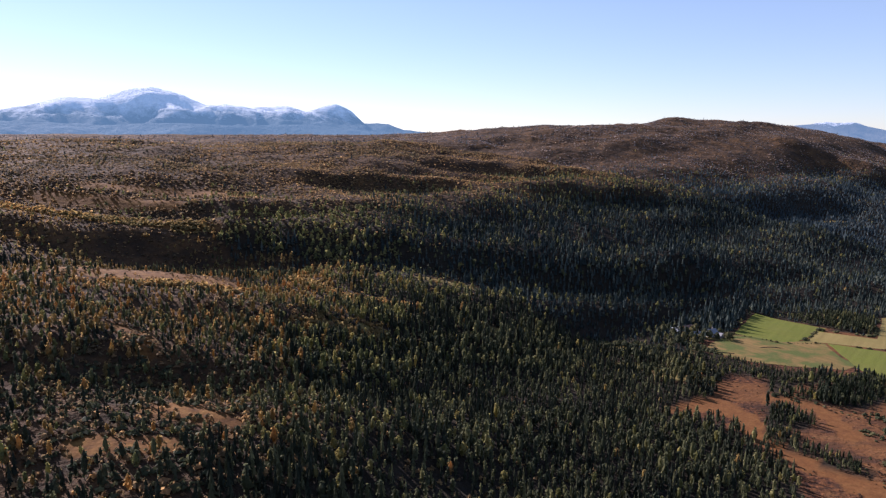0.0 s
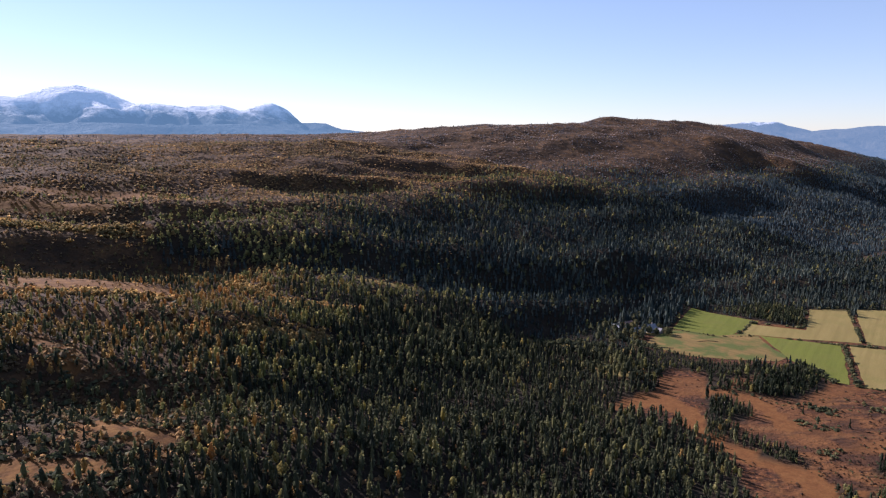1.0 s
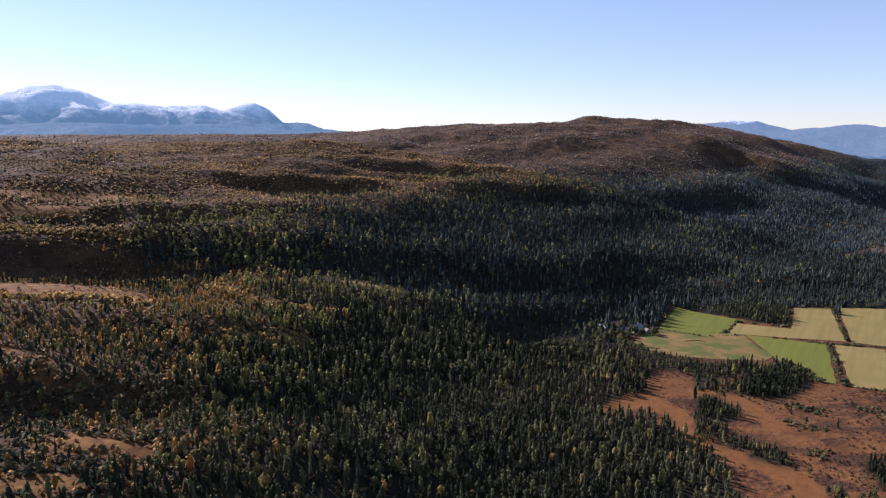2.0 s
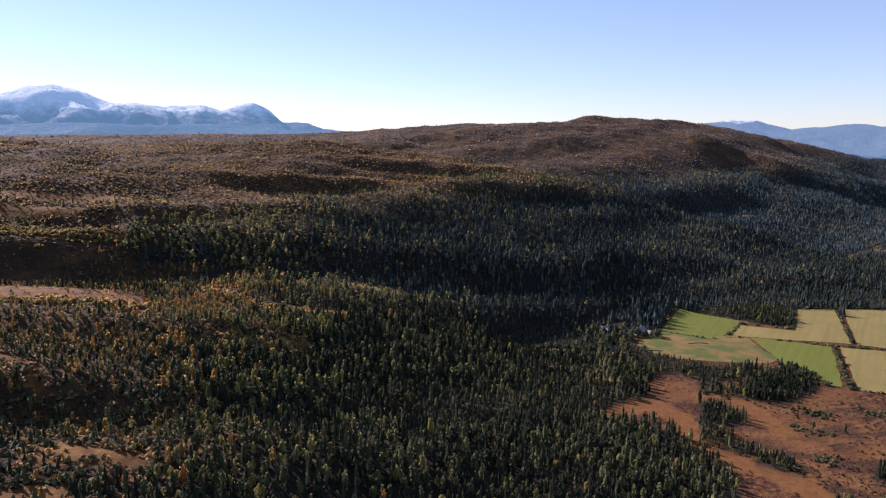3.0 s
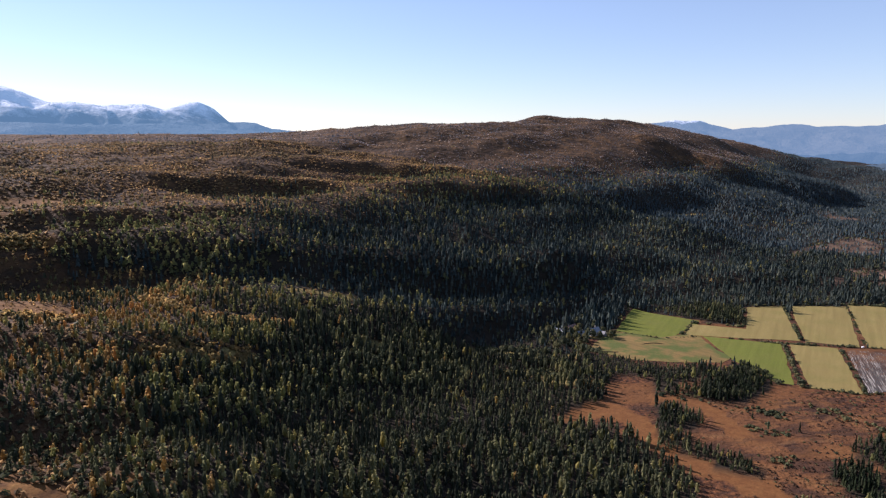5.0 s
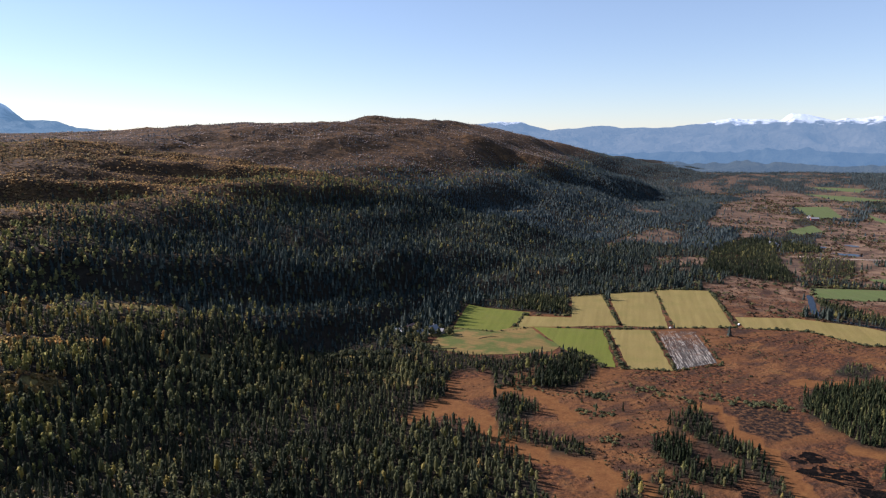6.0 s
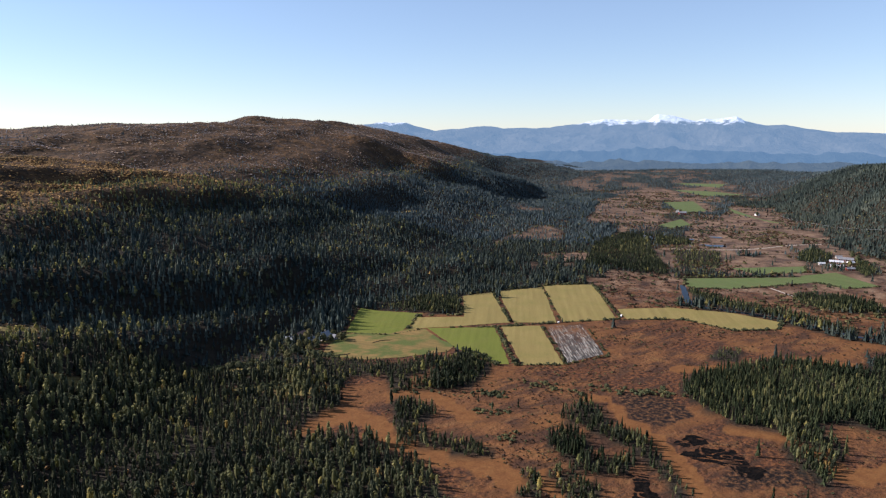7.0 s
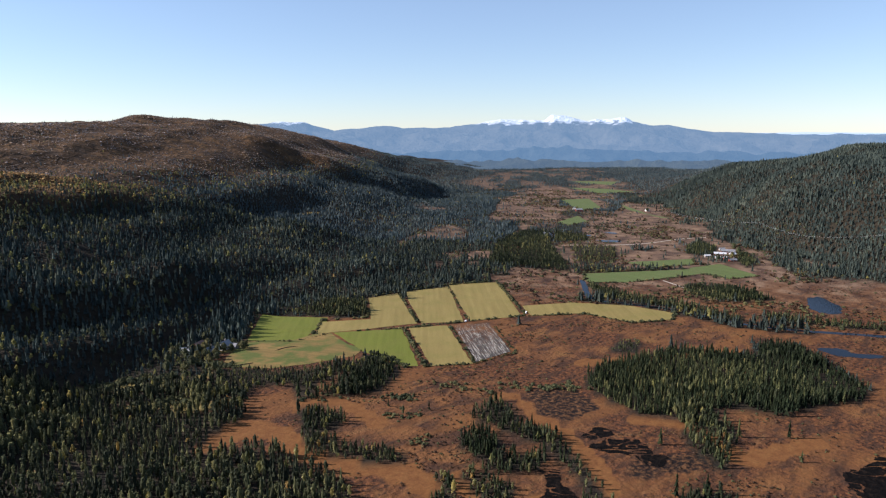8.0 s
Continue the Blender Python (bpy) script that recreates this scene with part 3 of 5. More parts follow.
def woods_at(x, y):
    """How thickly trees stand: 0 to 1."""
    u, s = valley(x, y)
    wob = (fractal(x, y, 60, 3) - 0.5)
    w = smooth(-5, 5, s - np.interp(u, (0, 470, 545, 640, 672), (238, 234, 176, 100, 60)) + wob * 14) * (y > 440)
    near = (x < np.interp(y, EDGE_Y, EDGE_X) + wob * 14) & (y <= 462)
    w = np.maximum(w, near * 1.0)
    line = np.interp(u, (0, 620, 640, 760, 930, 1050, 1650, 1850, 2150), (300, 300, 80, 66, 60, 112, 120, 30, -260))
    w = np.maximum(w, smooth(-6, 10, s - line + wob * 50) * (u > 600))
    foot = -212 - 70 * np.clip((1000 - u) / 330, 0, 2.4)
    w = np.maximum(w, smooth(0, 25, foot - s + wob * 50) * (u > -200))
    scatter = smooth(0.53, 0.66, fractal(x + 900, y + 40, 45, 3)) * smooth(0.35, 0.6, noise2(x, y, 120))
    w = np.maximum(w, 0.015 * scatter)
    w = np.maximum(w, (0.62 * smooth(0.47, 0.60, fractal(x + 300, y + 700, 52, 4)) + 0.10) * smooth(700, 760, u))
    w = w * (1 - 0.85 * smooth(0.48, 0.58, fractal(u * 0.5 + 40, s + 11, 56, 3)) * smooth(560, 800, u) * (1 - smooth(200, 330, s)) * (s > -200))
    for poly in OPEN_BOG:
        w = np.where(around(x, y, poly) < 8 + wob * 20, w * 0.06, w)
    w = w * (1 - 0.3 * smooth(0.54, 0.66, fractal(x + 77, y + 5, 40, 3))) * (1 - 0.55 * smooth(0.47, 0.57, fractal(x + 17, y + 205, 45, 3)) * smooth(-50, -90, x) * (y < 345))
    w = w * (1 - 0.7 * np.exp(-0.5 * (((x + 168) / 48) ** 2 + ((y - 352) / 30) ** 2) ** 2))
    w = np.where(inside(x, y, TALL_WOOD), 1.0, w)
    for poly, dense, leafy in COPSES:
        w = np.maximum(w, dense * (1 - smooth(0, 4, around(x, y, poly) + wob * 8)))
    w = np.maximum(w, 0.85 * (1 - smooth(8, 13, away(x, y, RIVER[2:8]) + wob * 10)))
    for line, wide in (*SWALES, *MEADOWS):
        w = w * smooth(wide * 0.6, wide * 1.1, away(x, y, line) + wob * 6)
    for line, wide in GOLDEN[:2]:
        w = w * (1 - 0.75 * (1 - smooth(wide * 0.6, wide * 1.3, away(x, y, line) + wob * 8)))
    for poly in (*[f[2] for f in FIELDS], PLOUGHED, *PONDS, *PEAT_POOLS):
        w = np.where(around(x, y, poly) < 2.5, 0, w)
    w = np.where(away(x, y, RIVER) < 3.2, 0, w)
    return w

# ---- building helpers ----


def mesh_object(name, verts, faces, mats, parent=None, smooth_shade=False, index=None):
    """One mesh object from arrays; all faces have the same number of corners, or are lists."""
    me = bpy.data.meshes.new(name)
    if isinstance(faces, np.ndarray):
        k = faces.shape[1]
        me.vertices.add(len(verts))
        me.vertices.foreach_set("co", np.asarray(verts, np.float32).ravel())
        me.loops.add(faces.size)
        me.loops.foreach_set("vertex_index", faces.astype(np.int32).ravel())
        me.polygons.add(len(faces))
        me.polygons.foreach_set("loop_start", np.arange(0, faces.size, k, dtype=np.int32))
        if index is not None:
            me.polygons.foreach_set("material_index", np.asarray(index, np.int32))
        me.polygons.foreach_set("use_smooth", np.full(len(faces), smooth_shade))
        me.update(calc_edges=True)
        me.validate()
    else:
        me.from_pydata([tuple(v) for v in verts], [], faces)
        for p in me.polygons:
            p.use_smooth = smooth_shade
    for m in mats:
        me.materials.append(m)
    ob = new(name, me)
    ob.parent = parent
    return ob


def part(name, bm, mat, parent, label=""):
    me = bpy.data.meshes.new(name)
    bm.to_mesh(me)
    bm.free()
    me.materials.append(mat)
    ob = new(name, me)
    ob.parent = parent
    return tagged(ob, label) if label else ob


def box(bm, x0, y0, z0, x1, y1, z1):
    r = bmesh.ops.create_cube(bm, size=1)
    for v in r["verts"]:
        v.co = (x0 + (v.co.x + 0.5) * (x1 - x0), y0 + (v.co.y + 0.5) * (y1 - y0), z0 + (v.co.z + 0.5) * (z1 - z0))
    return r["verts"]


def point_attribute(ob, name, values):
    a = ob.data.attributes.new(name, "FLOAT", "POINT")
    a.data.foreach_set("value", np.asarray(values, np.float32))


# ---- ground: one sheet to the horizon, fine where it lies near ----
AZ = np.radians(np.concatenate([np.arange(-40, 82, 0.38), np.arange(82, 320, 3.0)]))
RAD = np.concatenate([np.exp(np.linspace(math.log(40), math.log(430), 80)), np.arange(436, 900, 5.2), np.arange(900, 1500, 8.0), np.exp(np.linspace(math.log(1508), math.log(4850), 60))])
ga, gr = np.meshgrid(AZ, RAD, indexing="ij")
gx, gy = gr * np.sin(ga), 25 + gr * np.cos(ga)
gz = height(gx, gy)
na, nr = gx.shape
ids = np.arange(na * nr).reshape(na, nr)
i2 = np.roll(ids, -1, 0)
quads = np.stack([ids[:, :-1], ids[:, 1:], i2[:, 1:], i2[:, :-1]], -1).reshape(-1, 4)
flat_x, flat_y = gx.ravel(), gy.ravel()
ground_verts = np.c_[flat_x, flat_y, gz.ravel()]
# the middle, below the camera
ground_verts = np.vstack([ground_verts, [[0, 25, float(height(0.0, 25.0))]]])
ground = mesh_object("ground", ground_verts, quads, [M_GROUND], smooth_shade=True)
gb = bmesh.new()
gb.from_mesh(ground.data)
gb.verts.ensure_lookup_table()
for i in range(na):
    gb.faces.new((gb.verts[na * nr], gb.verts[int(ids[i, 0])], gb.verts[int(i2[i, 0])]))
bmesh.ops.recalc_face_normals(gb, faces=gb.faces)
gb.to_mesh(ground.data)
gb.free()
tagged(ground, "autumn bog, heath and forest floor of a wide mountain valley", "ground", kind="structure")
flat_x, flat_y = ground_verts[:, 0], ground_verts[:, 1]
uu, ss = valley(flat_x, flat_y)
point_attribute(ground, "heath", np.clip(smooth(4, 20, ground_verts[:, 2]), 0, 1))
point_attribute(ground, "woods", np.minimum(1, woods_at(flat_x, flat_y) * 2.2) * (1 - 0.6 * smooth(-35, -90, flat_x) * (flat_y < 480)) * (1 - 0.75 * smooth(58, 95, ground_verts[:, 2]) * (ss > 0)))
sw = np.zeros(len(flat_x))
for line, wide in SWALES:
    sw = np.maximum(sw, 1 - smooth(wide * 0.8, wide * 1.6, away(flat_x, flat_y, line)))
point_attribute(ground, "swale", sw)
md = np.zeros(len(flat_x))
for line, wide in MEADOWS:
    md = np.maximum(md, 1 - smooth(wide * 0.6, wide * 1.4, away(flat_x, flat_y, line)))
point_attribute(ground, "meadow", md)
for line, wide in GOLDEN:
    sw = np.maximum(sw, 0.75 * (1 - smooth(wide * 0.5, wide * 1.2, away(flat_x, flat_y, line))))
ground.data.attributes["swale"].data.foreach_set("value", np.asarray(sw, np.float32))
# how strongly the painted haze pales the distant low ground
point_attribute(ground, "bog_haze", smooth(430, 850, uu) * (1 - smooth(8, 40, ground_verts[:, 2])))
pt = np.zeros(len(flat_x))
for poly in BOG_PEAT:
    pt = np.maximum(pt, 0.75 * (1 - smooth(0, 8, around(flat_x, flat_y, poly))))
point_attribute(ground, "peat", pt)


def outline(poly, step, jitter, seed):
    """A polygon's rim in short, slightly uneven steps."""
    rnd, pts = random.Random(seed), []
    for (ax, ay), (bx, by) in zip(poly, (*poly[1:], poly[0])):
        k = max(1, int(math.hypot(bx - ax, by - ay) / step))
        for i in range(k):
            t = i / k
            pts.append((ax + (bx - ax) * t + rnd.uniform(-jitter, jitter), ay + (by - ay) * t + rnd.uniform(-jitter, jitter)))
    return pts


def grown(poly, out_by):
    """The polygon pushed outward from its middle by about that much."""
    cx, cy = sum(p[0] for p in poly) / len(poly), sum(p[1] for p in poly) / len(poly)
    return [(x + (x - cx) / math.hypot(x - cx, y - cy) * out_by, y + (y - cy) / math.hypot(x - cx, y - cy) * out_by) for x, y in poly]


def ragged(poly, step, swing, size):
    """The rim in short steps, pushed in and out by noise."""
    pts = outline(poly, step, 0.0, 1)
    cx, cy = sum(p[0] for p in pts) / len(pts), sum(p[1] for p in pts) / len(pts)
    made = []
    for x, y in pts:
        d = math.hypot(x - cx, y - cy)
        k = (float(fractal(x * 1.0, y * 1.0, size, 3)) - 0.5) * 2 * swing
        made.append((x + (x - cx) / d * k, y + (y - cy) / d * k))
    return made


def rounded(poly, times=2):
    for _ in range(times):
        pts = []
        for (ax, ay), (bx, by) in zip(poly, (*poly[1:], poly[0])):
            pts += [(ax * 0.75 + bx * 0.25, ay * 0.75 + by * 0.25), (ax * 0.25 + bx * 0.75, ay * 0.25 + by * 0.75)]
        poly = pts
    return poly


def slab(name, poly, mat, top, deep=0.6):
    """A sheet of ground with a low bank round it, laid on the valley floor."""
    bm = bmesh.new()
    vs = [bm.verts.new((x, y, float(height(x, y)) + top)) for x, y in poly]
    f = bm.faces.new(vs)
    if f.normal.z < 0 or sum((b[0] - a[0]) * (b[1] + a[1]) for a, b in zip(poly, (*poly[1:], poly[0]))) > 0:
        f.normal_flip()
    down = [bm.verts.new((v.co.x, v.co.y, v.co.z - deep)) for v in vs]
    for i in range(len(vs)):
        j = (i + 1) % len(vs)
        bm.faces.new((vs[i], down[i], down[j], vs[j]))
    bmesh.ops.triangulate(bm, faces=[f])
    me = bpy.data.meshes.new(name)
    bmesh.ops.recalc_face_normals(bm, faces=bm.faces)
    bm.to_mesh(me)
    bm.free()
    me.materials.append(mat)
    return new(name, me)


FIELD_LABELS = {"green": "green grass field bordered by low hedges", "yellow": "mown yellow hay field bordered by low hedges", "straw": "straw-coloured unmown meadow beside the farm"}
for i, (look_of, mat, poly) in enumerate(FIELDS):
    tagged(slab("field", outline(grown(poly, 2.4), 7, 0.6, i), mat, 0.12 + 0.006 * (i % 8)), FIELD_LABELS[look_of], "field", "fields of the valley", "structure")

# ploughed field: real furrows between the two long sides
(p0x, p0y), (p1x, p1y), (p2x, p2y), (p3x, p3y) = PLOUGHED
pv, pf = [], []
ROWS_ACROSS, ROWS_ALONG = 64, 40
for i in range(ROWS_ACROSS + 1):
    a = i / ROWS_ACROSS
    for j in range(ROWS_ALONG + 1):
        c = j / ROWS_ALONG
        x = (p0x * (1 - a) + p1x * a) * (1 - c) + (p3x * (1 - a) + p2x * a) * c
        y = (p0y * (1 - a) + p1y * a) * (1 - c) + (p3y * (1 - a) + p2y * a) * c
        pv.append((x + 0.3 * math.sin(j * 0.9), y, 0.2 + (0.30 if i % 2 else 0.0) * (0.6 + 0.8 * float(noise2(x, y, 3))) if 0 < i < ROWS_ACROSS else 0.02))
for i in range(ROWS_ACROSS):
    for j in range(ROWS_ALONG):
        k = i * (ROWS_ALONG + 1) + j
        pf.append((k, k + 1, k + ROWS_ALONG + 2, k + ROWS_ALONG + 1))
tagged(mesh_object("field", np.array(pv), np.array(pf), [M_PLOUGH]), "grey ploughed field with furrows beside the hay fields", "field", "fields of the valley", "structure")

for i, poly in enumerate(PONDS):
    tagged(slab("pond", ragged(rounded(poly), 1.2, 8.5, 11), M_WATER, 0.08), "blue bog pond reflecting the sky", "pond", "bog ponds", "structure")


def string_pool(poly, seed):
    """Open peat water, parted by winding strings of moss: small cells where the water shows."""
    xs, ys = [p[0] for p in poly], [p[1] for p in poly]
    step = 0.34
    gx_, gy_ = np.meshgrid(np.arange(min(xs) - 4, max(xs) + 4, step), np.arange(min(ys) - 4, max(ys) + 4, step), indexing="ij")
    rim_ = np.where(inside(gx_, gy_, poly), 1, -1) * away(gx_, gy_, (*poly, poly[0])) + (fractal(gx_ + seed, gy_, 5, 3) - 0.5) * 7
    wave = np.abs(fractal((gx_ * 0.66 - gy_ * 0.75) * 0.55 + seed * 9, (gx_ * 0.75 + gy_ * 0.66) * 1.3, 8, 3) - 0.5)
    wet = (rim_ > 0.3) & (wave > 0.024)
    cells = np.argwhere(wet[:-1, :-1])
    corners = np.stack([cells, cells + (1, 0), cells + (1, 1), cells + (0, 1)], 1)
    flat = corners[..., 0] * gx_.shape[1] + corners[..., 1]
    used, back_ids = np.unique(flat, return_inverse=True)
    verts = np.c_[gx_.ravel()[used], gy_.ravel()[used], np.full(len(used), 0.09)]
    return mesh_object("peat_pool", verts, back_ids.reshape(-1, 4), [M_PEAT])


for i, poly in enumerate(PEAT_POOLS):
    tagged(string_pool(poly, 17 * i), "black peat pool parted by winding moss strings", "bog pool", "peat pools", "structure")


def ribbon(name, line, wide, mat, top, wobble):
    pts = [Vector((*p, 0)) for p in line]
    for _ in range(3):
        out_pts = [pts[0]]
        for a, b in zip(pts[:-1], pts[1:]):
            out_pts += [a * 0.75 + b * 0.25, a * 0.25 + b * 0.75]
        pts = out_pts + [pts[-1]]
    left, right = [], []
    for i, p in enumerate(pts):
        d = (pts[min(i + 1, len(pts) - 1)] - pts[max(i - 1, 0)]).normalized()
        w = wide * (0.8 + wobble * float(noise2(p.x, p.y, 14)))
        left.append((p.x - d.y * w, p.y + d.x * w))
        right.append((p.x + d.y * w, p.y - d.x * w))
    verts, faces = [], []
    for a, b in zip(left, right):
        verts += [(*a, float(height(*a)) + top), (*b, float(height(*b)) + top)]
    for i in range(len(pts) - 1):
        faces.append((2 * i, 2 * i + 1, 2 * i + 3, 2 * i + 2))
    return mesh_object(name, np.array(verts), np.array(faces), [mat])


tagged(ribbon("river", RIVER, 2.2, M_WATER, 0.09, 0.8), "slow blue river winding between trees and bog", "river", kind="structure")
tagged(ribbon("gravel_track", [(686, 563), (725, 530), (766, 507), (849, 499), (900, 470)], 1.7, M_GRAVEL, 0.12, 0.3), "pale gravel track across the bog", "track", kind="structure")
tagged(ribbon("gravel_track", [(589, 379), (584, 368), (580, 359), (576, 351)], 1.3, M_GRAVEL, 0.12, 0.3), "pale gravel track beside the green fields", "track", kind="structure")
tagged(ribbon("gravel_track", [(208, 468), (222, 458), (232, 446), (245, 443)], 0.9, M_STRAW, 0.3, 0.3), "worn grassy track through the farm meadow", "track", kind="structure")

tagged(ribbon("ditch", [(178, 429), (193, 424), (204, 432), (211, 438), (223, 440), (233, 428)], 0.8, M_PEAT, 0.22, 0.4), "dark wet ditch through the straw meadow", "ditch", kind="structure")

# ---- far mountains ----


def range_of(name, keys, mat, r_near, r_crest, base, seed, relief, label, jag=0.14):
    """A mountain range seen along its length: keys are (azimuth, height of the crest) in degrees and metres."""
    kaz, kz = np.array([k[0] for k in keys], float), np.array([k[1] for k in keys], float)
    azs = np.arange(kaz[0], kaz[-1] + 1e-6, 0.16)
    crest = np.interp(azs, kaz, kz)
    crest = crest + (fractal(azs * 100, azs * 0 + seed * 50, 90, 4) - 0.5) * relief * jag
    ts = np.linspace(0, 1, 40)
    a, t = np.meshgrid(azs, ts, indexing="ij")
    r = r_near + (r_crest - r_near) * np.minimum(t / 0.86, 1.0) + np.maximum(t - 0.86, 0) * 600
    x, y = r * np.sin(np.radians(a)), 25 + r * np.cos(np.radians(a))
    ridge = 1 - np.abs(fractal(x + seed * 211, y, 420, 6) - 0.5) * 5
    soft = np.convolve(np.pad(crest, 30, "edge"), np.ones(61) / 61, "valid")
    rise = np.minimum(t / 0.86, 1.0)
    prof = rise ** 1.25
    z = base + (soft[:, None] - base) * prof + (crest - soft)[:, None] * rise**5 + relief * (ridge - 0.6) * np.sin(np.pi * np.clip(rise, 0, 1) ** 1.5) * 0.8
    z = np.where(t > 0.86, crest[:, None] - (t - 0.86) * 900, z)
    ids = np.arange(x.size).reshape(x.shape)
    f = np.stack([ids[:-1, :-1], ids[:-1, 1:], ids[1:, 1:], ids[1:, :-1]], -1).reshape(-1, 4)[:, ::-1]
    ob = mesh_object(name, np.c_[x.ravel(), y.ravel(), z.ravel()], f, [mat], smooth_shade=True)
    return tagged(ob, label, "mountain", kind="structure")


def crest_keys(heading, distance, pairs):
    """Crest heights from places (across, up) on a plane one unit ahead of the walk's middle."""
    return [(heading + math.degrees(math.atan(a)), 140 + distance * (e / math.hypot(1, a)) / 1) for a, e in pairs]


W0 = [(-0.68, .030), (-.65, .034), (-.60, .040), (-.55, .053), (-.50, .049), (-.455, .064), (-.418, .068), (-.376, .057), (-.343, .040), (-.31, .042), (-.27, .035)]
W1 = [(-.36, .030), (-.318, .044), (-.28, .038), (-.225, .041), (-.20, .032), (-.173, .041), (-.155, .044), (-.133, .034), (-.115, .015), (-.08, .014), (-.06, .006), (0.03, -.002)]
W2 = [(-.72, .020), (-.62, .018), (-.5, .012), (-.42, .016), (-.3, .012), (-.2, .014), (-.12, .006), (0, -.005)]
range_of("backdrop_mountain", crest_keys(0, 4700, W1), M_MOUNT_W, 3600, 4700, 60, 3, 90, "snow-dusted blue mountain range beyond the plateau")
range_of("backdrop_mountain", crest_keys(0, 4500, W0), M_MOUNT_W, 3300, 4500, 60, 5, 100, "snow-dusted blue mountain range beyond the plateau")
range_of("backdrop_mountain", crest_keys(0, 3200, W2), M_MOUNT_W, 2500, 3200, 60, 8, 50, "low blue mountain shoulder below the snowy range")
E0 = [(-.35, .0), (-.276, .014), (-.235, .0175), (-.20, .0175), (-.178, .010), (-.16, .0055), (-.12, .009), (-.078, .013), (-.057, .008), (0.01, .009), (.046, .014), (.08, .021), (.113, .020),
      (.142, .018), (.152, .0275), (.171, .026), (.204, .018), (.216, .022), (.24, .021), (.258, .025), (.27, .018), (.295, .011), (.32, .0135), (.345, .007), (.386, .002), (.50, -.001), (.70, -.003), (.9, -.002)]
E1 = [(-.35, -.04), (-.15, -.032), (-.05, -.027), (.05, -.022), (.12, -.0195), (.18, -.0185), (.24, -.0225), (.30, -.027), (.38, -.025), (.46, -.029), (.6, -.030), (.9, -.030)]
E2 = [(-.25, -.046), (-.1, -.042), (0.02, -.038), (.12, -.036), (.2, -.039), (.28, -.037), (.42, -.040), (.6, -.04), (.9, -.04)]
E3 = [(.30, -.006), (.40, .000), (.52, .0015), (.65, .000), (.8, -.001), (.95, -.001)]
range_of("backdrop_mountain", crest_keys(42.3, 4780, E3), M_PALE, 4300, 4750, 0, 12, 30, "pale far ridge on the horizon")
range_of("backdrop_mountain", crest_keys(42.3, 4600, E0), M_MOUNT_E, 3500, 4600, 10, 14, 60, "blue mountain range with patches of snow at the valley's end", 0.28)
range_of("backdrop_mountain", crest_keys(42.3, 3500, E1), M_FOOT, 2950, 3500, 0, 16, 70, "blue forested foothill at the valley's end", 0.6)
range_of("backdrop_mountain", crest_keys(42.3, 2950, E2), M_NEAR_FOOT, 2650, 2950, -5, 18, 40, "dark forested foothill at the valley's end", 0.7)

# ---- trees ----


def cone_trunk(rnd, tall, radius, sides=5):
    vs, fs = [], []
    lean = (rnd.uniform(-0.02, 0.02) * tall, rnd.uniform(-0.02, 0.02) * tall)
    for k, (h, r) in enumerate(((-0.4, 1.3), (tall * 0.35, 0.8), (tall, 0.05))):
        for i in range(sides):
            a = 2 * math.pi * i / sides
            vs.append((math.cos(a) * radius * r + lean[0] * max(h, 0) / tall, math.sin(a) * radius * r + lean[1] * max(h, 0) / tall, h))
    for k in range(2):
        for i in range(sides):
            j = (i + 1) % sides
            a, b, c, d = k * sides + i, k * sides + j, (k + 1) * sides + j, (k + 1) * sides + i
            fs += [(a, b, c), (a, c, d)]
    return vs, fs


def spruce_crown(rnd, tall, wide, tiers, points):
    """Tiers of drooping boughs: ragged stars that narrow upward."""
    vs, fs = [], []
    for k in range(tiers):
        t = k / tiers
        z = tall * (0.10 + 0.84 * t)
        r = wide * (1 - t) ** 0.8 * rnd.uniform(0.8, 1.15) + 0.12
        step = tall * 0.9 / tiers
        top = len(vs)
        vs.append((rnd.uniform(-0.08, 0.08), rnd.uniform(-0.08, 0.08), min(z + step * 1.5, tall)))
        turn = rnd.uniform(0, 6.28)
        ring = []
        for i in range(points * 2):
            a = turn + math.pi * i / points + rnd.uniform(-0.15, 0.15)
            rr = r * (rnd.uniform(0.75, 1.2) if i % 2 == 0 else rnd.uniform(0.35, 0.55))
            ring.append(len(vs))
            vs.append((math.cos(a) * rr, math.sin(a) * rr, z - (0.28 * rr if i % 2 == 0 else -0.10 * step) + rnd.uniform(-0.12, 0.12)))
        for i in range(points * 2):
            fs.append((top, ring[i], ring[(i + 1) % (points * 2)]))
    return vs, fs


